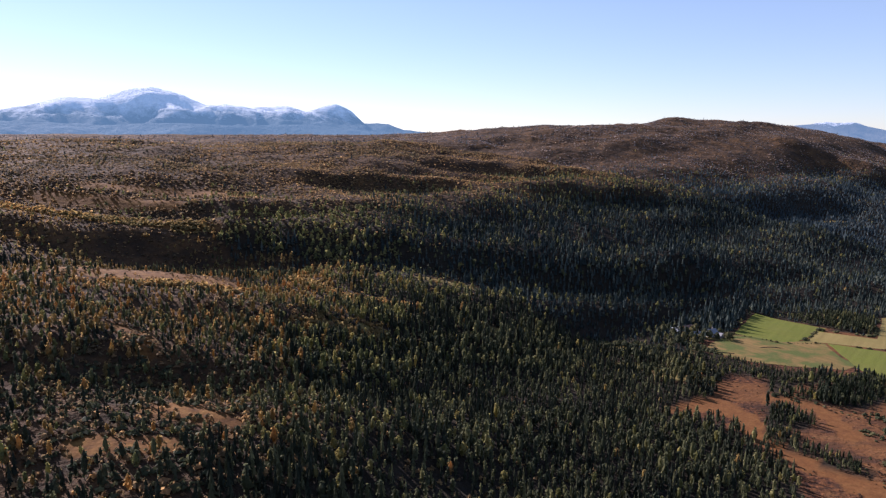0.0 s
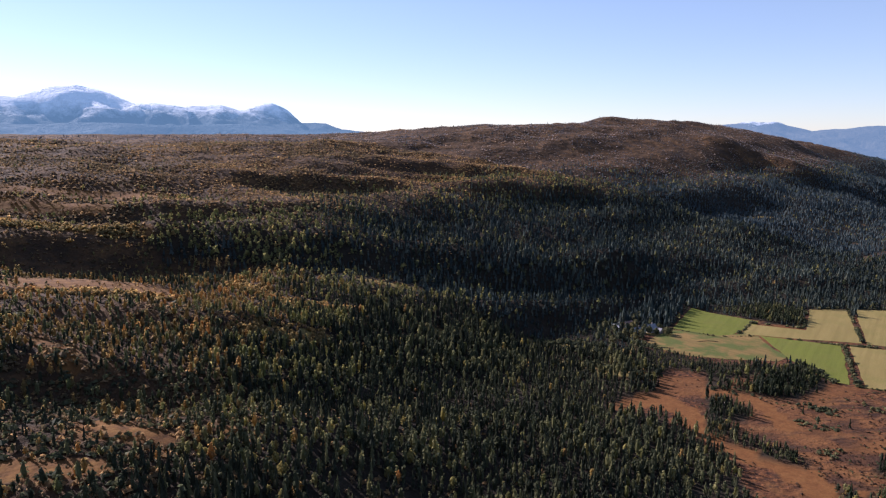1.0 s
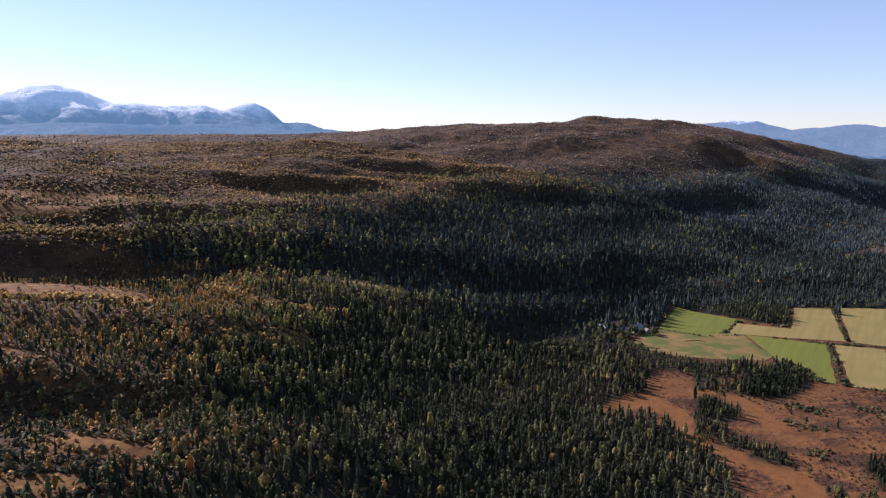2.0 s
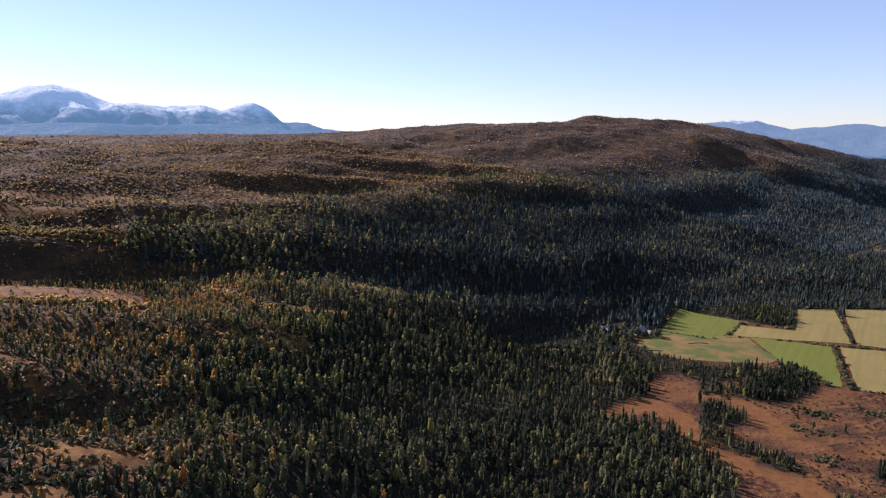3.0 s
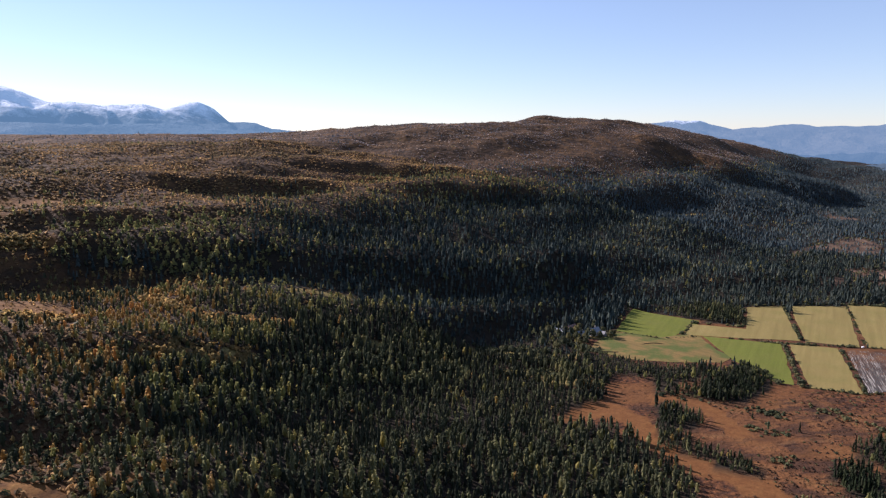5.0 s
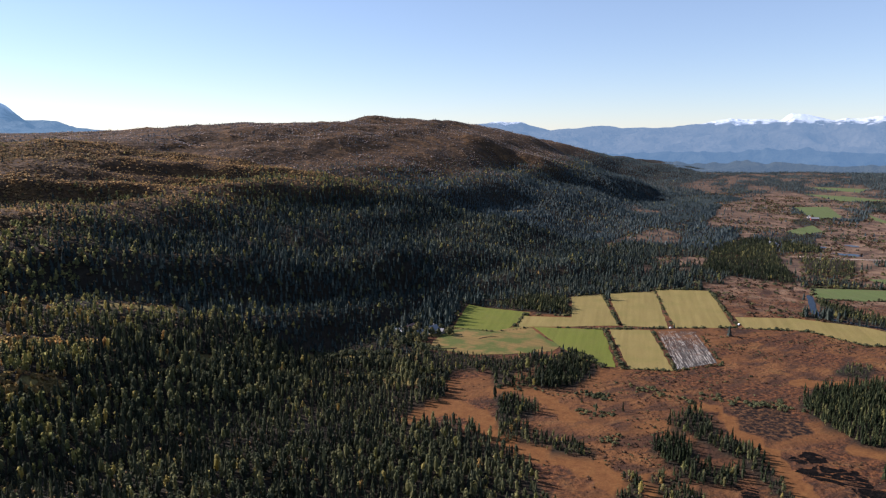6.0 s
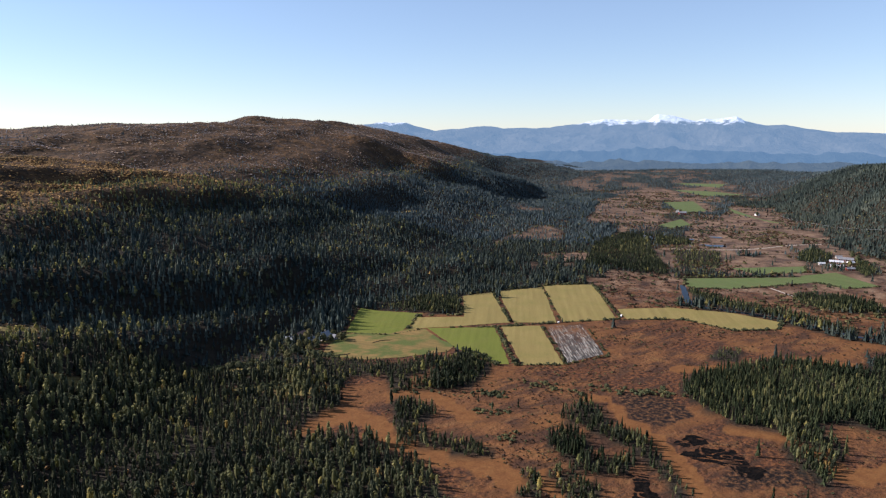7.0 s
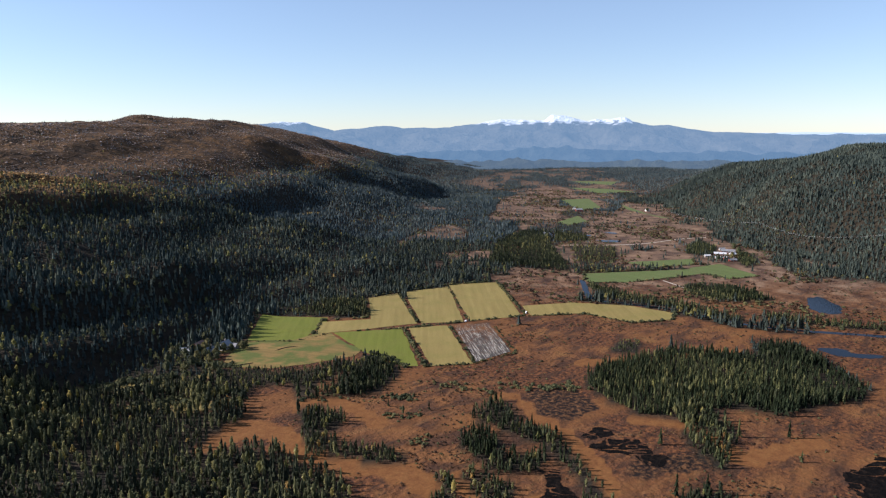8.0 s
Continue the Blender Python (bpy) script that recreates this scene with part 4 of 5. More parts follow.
def leafy_crown(rnd, tall, wide, clumps, size, low=0.25, pine=False):
    """Many small sprays in an uneven, gappy crown."""
    # a thin core of twigs and leaves, and loose sprays round it
    vs, fs = [], []
    sides = 4 if clumps < 12 else 5
    spin, girth = rnd.uniform(0, 6.28), wide * (0.86 if clumps >= 12 else 0.95)
    vs.append((rnd.uniform(-0.1, 0.1), rnd.uniform(-0.1, 0.1), tall * 0.97))
    rows = ((0.75, 0.66), (1.0, 0.36)) if clumps >= 12 else ((1.0, 0.4),)
    for (f, h) in rows:
        for i in range(sides):
            a = spin + 2 * math.pi * i / sides + rnd.uniform(-0.3, 0.3)
            rr = girth * f * rnd.uniform(0.65, 1.2)
            vs.append((math.cos(a) * rr, math.sin(a) * rr, tall * (low + (1 - low) * (h + rnd.uniform(-0.1, 0.1)))))
    vs.append((0, 0, tall * low))
    for i in range(sides):
        j = (i + 1) % sides
        fs.append((0, 1 + i, 1 + j))
        last = 1 + (len(rows) - 1) * sides
        if len(rows) == 2:
            fs += [(1 + i, last + i, last + j), (1 + i, last + j, 1 + j)]
            fs.append((last + i, len(vs) - 1, last + j))
    lobes = [(rnd.uniform(-0.4, 0.4) * wide, rnd.uniform(-0.4, 0.4) * wide, rnd.uniform(low + 0.1, 0.85)) for _ in range(4)]
    for k in range(clumps):
        t = rnd.uniform(low, 1.0)
        shape = math.sin(math.pi * min(1, (t - low) / (1 - low) * 0.82 + 0.16)) ** 0.7 * 1.05
        a = rnd.uniform(0, 6.28)
        rr = wide * shape * math.sqrt(rnd.uniform(0.25, 1.0))
        lx, ly, lz = lobes[k % 4]
        near = math.exp(-8 * (t - lz) ** 2)
        c = Vector((math.cos(a) * rr + lx * near, math.sin(a) * rr + ly * near, tall * t * 0.97))
        out_way = Vector((c.x, c.y, 0))
        out_way = out_way.normalized() if out_way.length > 0.05 else Vector((1, 0, 0))
        n = (out_way * 1.2 + Vector((rnd.gauss(0, 0.32), rnd.gauss(0, 0.32), rnd.gauss(0.3 + 0.7 * t, 0.3)))).normalized()
        e1 = n.orthogonal().normalized()
        e2 = n.cross(e1)
        s = size * rnd.uniform(0.6, 1.35)
        w = rnd.uniform(0.5, 0.9)
        q = [c + e1 * s + n * rnd.uniform(-.3, .1) * s, c + e2 * s * w + n * 0.25 * s, c - e1 * s * rnd.uniform(0.7, 1.1) - n * rnd.uniform(0, .3) * s, c - e2 * s * w]
        i = len(vs)
        vs += [tuple(v) for v in q]
        fs += [(i, i + 1, i + 2), (i, i + 2, i + 3)]
    return vs, fs


def limbs(rnd, tall, wide, radius, count):
    """Thin rising branches."""
    vs, fs = [], []
    for k in range(count):
        z = tall * rnd.uniform(0.3, 0.75)
        a = rnd.uniform(0, 6.28)
        d = Vector((math.cos(a), math.sin(a), 0))
        p, q = Vector((0, 0, z)), Vector((0, 0, z + tall * 0.14)) + d * wide * 0.75
        e = Vector((-d.y, d.x, 0)) * radius * 0.4
        i = len(vs)
        vs += [tuple(p + e), tuple(p - e), tuple(p + Vector((0, 0, radius * 0.8))), tuple(q)]
        fs += [(i, i + 1, i + 3), (i + 1, i + 2, i + 3), (i + 2, i, i + 3)]
    return vs, fs


def join(*pieces):
    """Pieces of (verts, faces, material index) as arrays."""
    vs, fs, ix, base = [], [], [], 0
    for (v, f), k in pieces:
        vs += v
        fs += [tuple(i + base for i in t) for t in f]
        ix += [k] * len(f)
        base += len(v)
    return np.array(vs, float), np.array(fs, int), np.array(ix, int)


def templates(kind, level):
    """Six shapes of unit-size trees (10 m spruce, 7 m birch, 3.5 m scrub) at a level of detail: 0 fine to 3 coarse."""
    made = []
    for k in range(6):
        rnd = random.Random(100 * level + k + {"spruce": 0, "pine": 11, "birch": 23, "scrub": 37}[kind])
        if kind == "spruce":
            tall, wide = rnd.uniform(7.8, 11.5), rnd.uniform(1.35, 1.95)
            crown = spruce_crown(rnd, tall, wide, (9, 5, 3, 1, 1)[level], (6, 4, 4, 3, 2)[level])
            pieces = [(crown, 0)] + ([(cone_trunk(rnd, tall * 0.9, 0.15), 1)] if level < 1 else [])
        elif kind == "pine":
            tall, wide = rnd.uniform(7.2, 10.4), rnd.uniform(1.15, 1.75)
            crown = leafy_crown(rnd, tall, wide, (80, 22, 8, 3, 1)[level], (0.62, 0.70, 1.05, 1.4, 1.4)[level], 0.16)
            pieces = [(crown, 0)] + ([(cone_trunk(rnd, tall * 0.9, 0.14, 3), 1)] if level < 2 else [])
        elif kind == "birch":
            tall, wide = rnd.uniform(5.6, 8.2), rnd.uniform(1.4, 2.0)
            crown = leafy_crown(rnd, tall, wide, (80, 23, 8, 3, 1)[level], (0.55, 0.66, 1.0, 1.3, 1.3)[level], 0.12)
            pieces = [(crown, 0)] + ([(cone_trunk(rnd, tall * 0.9, 0.10, 3), 1)] if level < 2 else [])
        else:
            tall, wide = rnd.uniform(1.2, 2.5), rnd.uniform(1.4, 2.3)
            pieces = [(leafy_crown(rnd, tall, wide, (40, 14, 5, 3, 1)[level], (0.55, 0.6, 0.75, 1.2, 1.2)[level], 0.06), 0)]
        made.append(join(*pieces))
    return made


def plant(name, kind, level, places, scales, seed, mats, fat=1.0):
    """Joins a stand of trees into one mesh."""
    if not len(places):
        return None
    rs = np.random.RandomState(seed)
    temps = templates(kind, level)
    which = rs.randint(0, len(temps), len(places))
    turn, tone = rs.uniform(0, 2 * math.pi, len(places)), rs.rand(len(places))
    tone = np.clip(0.85 * tone**1.5 + 1.1 * (fractal(places[:, 0] + 640, places[:, 1] + 210, 85, 4) - 0.5) + 0.05, 0, 1)
    vs, fs, ix, tn, base = [], [], [], [], 0
    for k, (tv, tf, ti) in enumerate(temps):
        sel = np.where(which == k)[0]
        if not len(sel):
            continue
        c, s = np.cos(turn[sel])[:, None], np.sin(turn[sel])[:, None]
        sc = scales[sel][:, None]
        tall = sc * rs.uniform(0.85, 1.2, (len(sel), 1))
        sc = sc * fat
        v = np.stack([(tv[:, 0] * c - tv[:, 1] * s) * sc + places[sel, 0:1], (tv[:, 0] * s + tv[:, 1] * c) * sc + places[sel, 1:2], tv[:, 2] * tall + places[sel, 2:3]], -1)
        f = tf[None] + (np.arange(len(sel)) * len(tv))[:, None, None] + base
        vs.append(v.reshape(-1, 3))
        fs.append(f.reshape(-1, 3))
        ix.append(np.tile(ti, len(sel)))
        tn.append(np.repeat(tone[sel], len(tv)))
        base += len(tv) * len(sel)
    ob = mesh_object(name, np.vstack(vs), np.vstack(fs), mats, index=np.concatenate(ix))
    point_attribute(ob, "tone", np.concatenate(tn))
    point_attribute(ob, "stand", np.ones(base))
    return ob


def stand(r0, r1, cell, seed):
    """Places on a jittered grid in a ring of the plan, in the sector that the valley and hill fill."""
    rs = np.random.RandomState(seed)
    xs = np.arange(-r1, r1, cell)
    x, y = np.meshgrid(xs, np.arange(-110, r1 + 40, cell))
    x, y = x.ravel() + rs.uniform(-0.5, 0.5, x.size) * cell, y.ravel() + rs.uniform(-0.5, 0.5, x.size) * cell
    d, a = np.hypot(x, y - 25), np.degrees(np.arctan2(x, y - 25))
    u, s = valley(x, y)
    keep = (d >= r0) & (d < r1) & ((a > -42) & (a < 80) | (d < 130)) & (s < 1250) & (s > -900)
    x, y = x[keep], y[keep]
    w = woods_at(x, y)
    z = height(x, y)
    u, s = valley(x, y)
    # thinner and lower on the high heath
    high = np.where(s > 0, smooth(60, 104, z + 26 * (fractal(x, y, 130, 3) - 0.5)), smooth(112, 138, z + 34 * (fractal(x, y, 110, 3) - 0.5)))
    high = np.maximum(high, 0.85 * smooth(-150, -195, x) * smooth(400, 425, y + 0.4 * x + 76))
    thin = 1 - 0.72 * high * smooth(0.45, 0.56, fractal((x + 70) * 0.77 + y * 0.64, (y * 0.77 - x * 0.64) * 2.4, 64, 3))
    keep = rs.rand(len(x)) < w * thin
    x, y, z, high = x[keep], y[keep], z[keep], high[keep]
    return x, y, z, high, rs


RINGS = [(120, 430, 3.2, 1, 0.83), (430, 860, 3.6, 2, 0.75), (860, 1650, 3.5, 3, 0.54), (1650, 2900, 6.9, 4, 0.58), (4, 120, 4.2, 2, 0.80)]
NEAR = {"spruce": [], "pine": [], "birch": []}
STAND_LABELS = {"spruce": ("spruce_forest", "dense dark green spruce forest on the valley side"), "pine": ("pine_forest", "green pines mixed into the spruce forest"),
                "birch": ("birch_forest", "yellow and orange autumn birches among the spruces"), "scrub": ("birch_scrub", "low brown autumn birch scrub on the high heath"), "gold": ("birch_forest", "golden autumn birches on the sunny slope")}
LEAVES = {"spruce": [M_SPRUCE, M_BARK], "pine": [M_PINE, M_BARK], "birch": [M_BIRCH, M_WHITE_BARK], "scrub": [M_SCRUB], "gold": [M_GOLD, M_WHITE_BARK]}
for ring, (r0, r1, cell, level, grow) in enumerate(RINGS):
    x, y, z, high, rs = stand(r0, r1, cell, 11 + ring)
    if ring == 1:  # the copses of the valley floor belong whole to the nearest ring
        free = np.ones(len(x), bool)
        for poly, dense, share in COPSES:
            free &= ~(inside(x, y, poly) & (np.hypot(x, y - 25) < 960))
        x, y, z, high = x[free], y[free], z[free], high[free]
    if ring < 2:  # copses stand closer together
        for poly, dense, share in COPSES:
            bx0, by0 = min(p[0] for p in poly), min(p[1] for p in poly)
            ex, ey = np.meshgrid(np.arange(bx0, max(p[0] for p in poly), 2.9 - 1.9 * max(0, dense - 0.5)), np.arange(by0, max(p[1] for p in poly), 2.9 - 1.9 * max(0, dense - 0.5)))
            ex, ey = ex.ravel() + rs.uniform(-1.3, 1.3, ex.size), ey.ravel() + rs.uniform(-1.3, 1.3, ex.size)
            de = np.hypot(ex, ey - 25)
            ok = inside(ex, ey, poly) & (de >= (r0, 960)[ring]) & (de < (960, r1)[ring]) & (rs.rand(ex.size) < dense * 0.8)
            x, y, z, high = np.r_[x, ex[ok]], np.r_[y, ey[ok]], np.r_[z, height(ex[ok], ey[ok])], np.r_[high, np.zeros(ok.sum())]
    # denser scrub on the high heath
    sx, sy, sz, shigh, srs = stand(r0, r1, cell * 0.72, 61 + ring)
    ok = (srs.rand(len(sx)) < shigh * (0.75, 0.72, 0.0, 0.0)[ring % 4]) & (shigh > 0.4)
    extra = np.r_[np.zeros(len(x), bool), np.ones(ok.sum(), bool)]
    x, y, z, high = np.r_[x, sx[ok]], np.r_[y, sy[ok]], np.r_[z, sz[ok]], np.r_[high, shigh[ok]]
    u, s = valley(x, y)
    pick = rs.rand(len(x))
    upper = smooth(42, 85, z + 30 * (fractal(x + 8, y, 80, 3) - 0.5)) * (s > 0)
    leafy = 0.03 + 0.13 * smooth(0.53, 0.63, fractal(x + 50, y + 900, 80, 3)) + 0.40 * upper
    leafy = leafy + 0.5 * smooth(35, -60, x) * (y < 480) * smooth(0.40, 0.56, fractal(x, y + 333, 45, 2))
    leafy = leafy * (1.0, 0.85, 0.35, 0.15)[ring % 4]
    leafy = leafy + 0.22 * (1 - smooth(30, 60, away(x, y, [(-50, 470), (10, 490), (60, 500)])))
    spur = smooth(-40, -80, x) * (y < 570)
    patchy = fractal(x + 140, y + 60, 34, 2)
    leafy = np.maximum(leafy, 0.88 * spur * smooth(0.34, 0.48, patchy))
    low_wood = smooth(175, 150, x) * smooth(480, 430, y)
    piny = np.maximum(0.14 + 0.25 * upper, 0.14 * spur)
    piny = np.maximum(piny, low_wood * (0.16 + 0.55 * smooth(0.42, 0.54, fractal(x + 400, y, 38, 2))))
    leafy = leafy * (1 - 0.75 * low_wood * smooth(10, 60, x)) + 0.04 * low_wood
    leafy = leafy * (1 - 0.4 * smooth(350, 300, y) * smooth(20, -10, x))
    face = 1 - smooth(14, 26, away(x, y, [(-250, 362), (-160, 374), (-118, 392)]))
    leafy, piny = leafy * (1 - 0.75 * face), piny * (1 - 0.6 * face)
    piny = piny * (1.0, 1.0, 0.45, 0.3)[ring % 4]
    small = np.ones(len(x))
    for poly, dense, share in COPSES:
        at = around(x, y, poly) < 3
        leafy, piny = np.where(at, 0.3 * share, leafy), np.where(at, 0.12 + 1.4 * share, piny)
        small = np.where(at, np.minimum(0.68, 0.8 - 0.5 * share), small)
    leafy, piny = np.where(s < -150, leafy * 0.12, leafy), np.where((s < -150) & (u > 650), piny * 0.3, piny)
    leafy = np.where((y > 470) & (z < 70) & (x > -20), leafy * 0.4, leafy)
    gold = np.zeros(len(x))
    for line, wide in GOLDEN:
        gold = np.maximum(gold, 1 - smooth(wide * 0.6, wide * 1.2, away(x, y, line) + 8 * (fractal(x, y, 20, 2) - 0.5)))
    leafy = np.maximum(leafy, 0.95 * gold)
    edge_wood = inside(x, y, TALL_WOOD)
    leafy, piny, small = np.where(edge_wood, 0, leafy), np.where(edge_wood, 0, piny), np.where(edge_wood, 1.5, small) * (1 - 0.24 * smooth(-35, -90, x) * (y < 480))
    high = high * (1 - gold)
    scrub = (rs.rand(len(x)) < high * 0.97) | (extra & (gold < 0.5))
    kinds = np.where(scrub, 3, np.where(pick < leafy, 2, np.where(pick < leafy + piny, 1, 0)))
    warm = np.maximum(smooth(-30, -90, x) * (y < 480), gold)
    kinds = np.where((kinds == 2) & (rs.rand(len(x)) < 0.03 + 0.75 * warm), 4, kinds)
    for k, kind in enumerate(("spruce", "pine", "birch", "scrub", "gold")):
        sel = np.where((kinds == k) & ((k != 3) | (ring < 2) | (rs.rand(len(x)) < (1, 0.9, 0.52, 0.5)[ring % 4])))[0]
        pts = np.c_[x[sel], y[sel], z[sel] - 0.1]
        sc = grow * rs.uniform(0.6, 1.12, len(sel)) * (0.58 + 0.84 * fractal(x[sel] + 31, y[sel], 34, 3)) * (1 - 0.3 * high[sel]) * (1 - 0.5 * gold[sel]) * small[sel] * ((1.05, 1.2, 1.45, 1.5)[ring % 4] if kind == "scrub" else 1.0)
        if ring == 0 and kind in NEAR:
            order = np.argsort(np.hypot(pts[:, 0] - 30, pts[:, 1] - 90))
            first, rest = order[:160], order[160:]
            NEAR[kind] = list(zip(pts[first], sc[first]))
            pts, sc = pts[rest], sc[rest]
        name, label = STAND_LABELS[kind]
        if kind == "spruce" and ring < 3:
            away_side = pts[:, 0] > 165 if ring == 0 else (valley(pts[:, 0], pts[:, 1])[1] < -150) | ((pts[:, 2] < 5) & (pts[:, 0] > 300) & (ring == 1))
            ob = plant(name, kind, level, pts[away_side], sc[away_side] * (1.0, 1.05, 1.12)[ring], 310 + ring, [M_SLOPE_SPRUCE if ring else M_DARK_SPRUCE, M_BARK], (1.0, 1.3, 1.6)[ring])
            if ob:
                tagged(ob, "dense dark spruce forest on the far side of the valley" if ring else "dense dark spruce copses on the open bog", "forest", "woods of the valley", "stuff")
            pts, sc = pts[~away_side], sc[~away_side]
        ob = plant(name, "birch" if kind == "gold" else kind, 3 if kind == "scrub" and ring == 1 else level, pts, sc, 31 * ring + k, [M_HAZED_TWIGS] if kind == "scrub" and ring in (2, 3) else [(M_SPRUCE, M_MID_HAZE_SPRUCE, M_FAR_HAZE_SPRUCE, M_FAR_HAZE_SPRUCE, M_SPRUCE)[ring], M_BARK] if kind == "spruce" else LEAVES[kind], (1.0, 1.15, 1.4, 1.7)[ring % 4])
        if ob:
            tagged(ob, label, "forest" if kind != "scrub" else "scrub", "woods of the valley", "stuff")

# the trees that stand nearest, one by one
TREE_LABELS = {"spruce": ("spruce_tree", "narrow dark green spruce in the mixed forest"), "pine": ("pine_tree", "green pine with an open crown in the mixed forest"), "birch": ("birch_tree", "yellowing autumn birch among the spruces")}
for kind, spots in NEAR.items():
    shapes = []
    for k in range(5):
        rnd = random.Random(700 + k + len(kind))
        if kind == "spruce":
            tall, wide = rnd.uniform(7.8, 11.0), rnd.uniform(1.6, 2.3)
            crown = spruce_crown(rnd, tall, wide, 13, 8)
        else:
            tall, wide = (rnd.uniform(7.2, 10.4), rnd.uniform(1.2, 1.8)) if kind == "pine" else (rnd.uniform(5.6, 8.2), rnd.uniform(1.4, 2.0))
            crown = leafy_crown(rnd, tall, wide, 120, 0.52 if kind == "pine" else 0.48, 0.18 if kind == "pine" else 0.14)
        trunk = join((cone_trunk(rnd, tall * 0.92, 0.15 if kind != "birch" else 0.1, 6), 0), (limbs(rnd, tall, wide, 0.12, 8), 0))
        pair = []
        for nm, (v, f), mat in (("trunk", trunk[:2], LEAVES[kind][1]), ("crown", (np.array(crown[0]), np.array(crown[1])), LEAVES[kind][0])):
            me = bpy.data.meshes.new(nm)
            me.from_pydata([tuple(p) for p in v], [], [tuple(int(i) for i in t) for t in f])
            me.materials.append(mat)
            pair.append(me)
        shapes.append(pair)
    rnd = random.Random(5)
    name, label = TREE_LABELS[kind]
    for (px, py, pz), sc in spots:
        tree = tagged(new(name), label, "tree", "nearest trees of the forest")
        tree.matrix_basis = pose(px, py, pz, 0, 0, rnd.uniform(0, 360)) @ Matrix.Diagonal((sc, sc, sc * rnd.uniform(0.9, 1.15), 1))
        for nm, me in zip(("trunk", "crown"), rnd.choice(shapes)):
            new(nm, me).parent = tree

# ---- low growth: hedgerows and bog shrubs ----
HEDGES = [([(371, 510), (321, 424)], 1.9), ([(421, 500), (353, 404)], 1.2), ([(468, 483), (398, 386)], 1.8), ([(259, 449), (303, 421), (341, 407), (396, 384)], 1.7),
          ([(304, 419), (263, 349)], 2.1), ([(335, 405), (289, 332)], 1.5), ([(271, 478), (303, 461), (337, 512), (372, 512), (420, 502), (468, 484)], 2.0),
          ([(397, 382), (434, 356), (439, 318), (468, 301), (490, 311)], 1.6), ([(263, 349), (289, 332), (324, 330)], 1.2), ([(324, 330), (363, 389)], 0.9), ([(248, 452), (273, 478)], 1.5),
          ([(528, 420), (557, 396), (645, 367)], 1.6), ([(636, 418), (688, 398), (716, 416)], 1.6), ([(646, 369), (645, 339), (680, 326)], 1.4), ([(206, 470), (232, 448), (262, 446)], 0.9),
          ([(534, 430), (563, 451), (640, 405)], 1.7), ([(252, 400), (256, 380), (254, 356)], 2.0)]
THICKETS = [([(212, 331), (232, 312)], 2.4), ([(251, 319), (262, 293)], 2.4), ([(274, 293), (305, 264)], 2.8), ([(201, 310), (215, 291)], 2.2), ([(189, 279), (200, 270)], 2.0), ([(182, 353), (196, 345)], 2.2),
            ([(100, 446), (124, 444), (150, 430)], 4.0), ([(104, 398), (122, 400), (140, 392), (158, 392)], 3.8), ([(112, 430), (130, 424), (150, 408)], 4.0), ([(140, 372), (160, 378)], 3.2), ([(162, 452), (172, 440), (176, 426)], 3.4)]
for i, (line, size) in enumerate(HEDGES):
    rs = np.random.RandomState(300 + i)
    pts = []
    for (ax, ay), (bx, by) in zip(line[:-1], line[1:]):
        k = int(math.hypot(bx - ax, by - ay) / 0.85)
        t = rs.rand(k)
        pts.append(np.c_[ax + (bx - ax) * t, ay + (by - ay) * t] + rs.normal(0, 0.55, (k, 2)))
    pts = np.vstack(pts)
    pts = pts[noise2(pts[:, 0] * 1.0, pts[:, 1], 9) > 0.28]
    sc = size / 2.3 * rs.uniform(0.45, 1.0, len(pts)) * (1 + 0.9 * (rs.rand(len(pts)) < 0.12))
    ob = plant("hedgerow", "scrub", 1, np.c_[pts, height(pts[:, 0], pts[:, 1])], sc, 400 + i, [M_SHRUB])
    tagged(ob, "ragged hedgerow of low shrubs along a field edge", "hedge", "field hedges", "stuff")
for i, (line, size) in enumerate(THICKETS):
    rs = np.random.RandomState(350 + i)
    pts = []
    for (ax, ay), (bx, by) in zip(line[:-1], line[1:]):
        k = int(math.hypot(bx - ax, by - ay) * (1.0 if i < 6 else 1.7))
        t = rs.rand(k)
        pts.append(np.c_[ax + (bx - ax) * t, ay + (by - ay) * t] + rs.normal(0, (1.3 if i < 6 else 0.55) * size, (k, 2)))
    pts = np.vstack(pts)
    sc = size / 2.5 * rs.uniform(0.5, 1.05, len(pts))
    ob = plant("willow_thicket", "scrub", 1, np.c_[pts, height(pts[:, 0], pts[:, 1])], sc, 450 + i, [M_SHRUB])
    tagged(ob, "low round grey-green willow thicket at the bog's edge", "shrubs", "willow thickets", "stuff")

rs = np.random.RandomState(77)
bx, by = rs.uniform(90, 760, 60000), rs.uniform(60, 640, 60000)
d, a = np.hypot(bx, by - 25), np.degrees(np.arctan2(bx, by - 25))
u, s = valley(bx, by)
grow = smooth(0.50, 0.62, fractal(bx, by + 60, 30, 3)) * (0.35 + 0.65 * smooth(0.4, 0.6, noise2(bx + 11, by, 80))) + 0.05
ok = (a < 80) & (d > 200) & (d < 720) & (s < 250) & (s > -290) & (rs.rand(len(bx)) < grow * 0.75)
bx, by = bx[ok], by[ok]
clear = np.ones(len(bx), bool)
for poly in (*[f[2] for f in FIELDS], PLOUGHED, *PONDS, *PEAT_POOLS):
    clear &= around(bx, by, poly) > 1.5
for line, wide in SWALES:
    clear &= away(bx, by, line) > wide * 0.9
clear &= away(bx, by, RIVER) > 4.5
bx, by = bx[clear], by[clear]
half = rs.rand(len(bx)) < 0.72
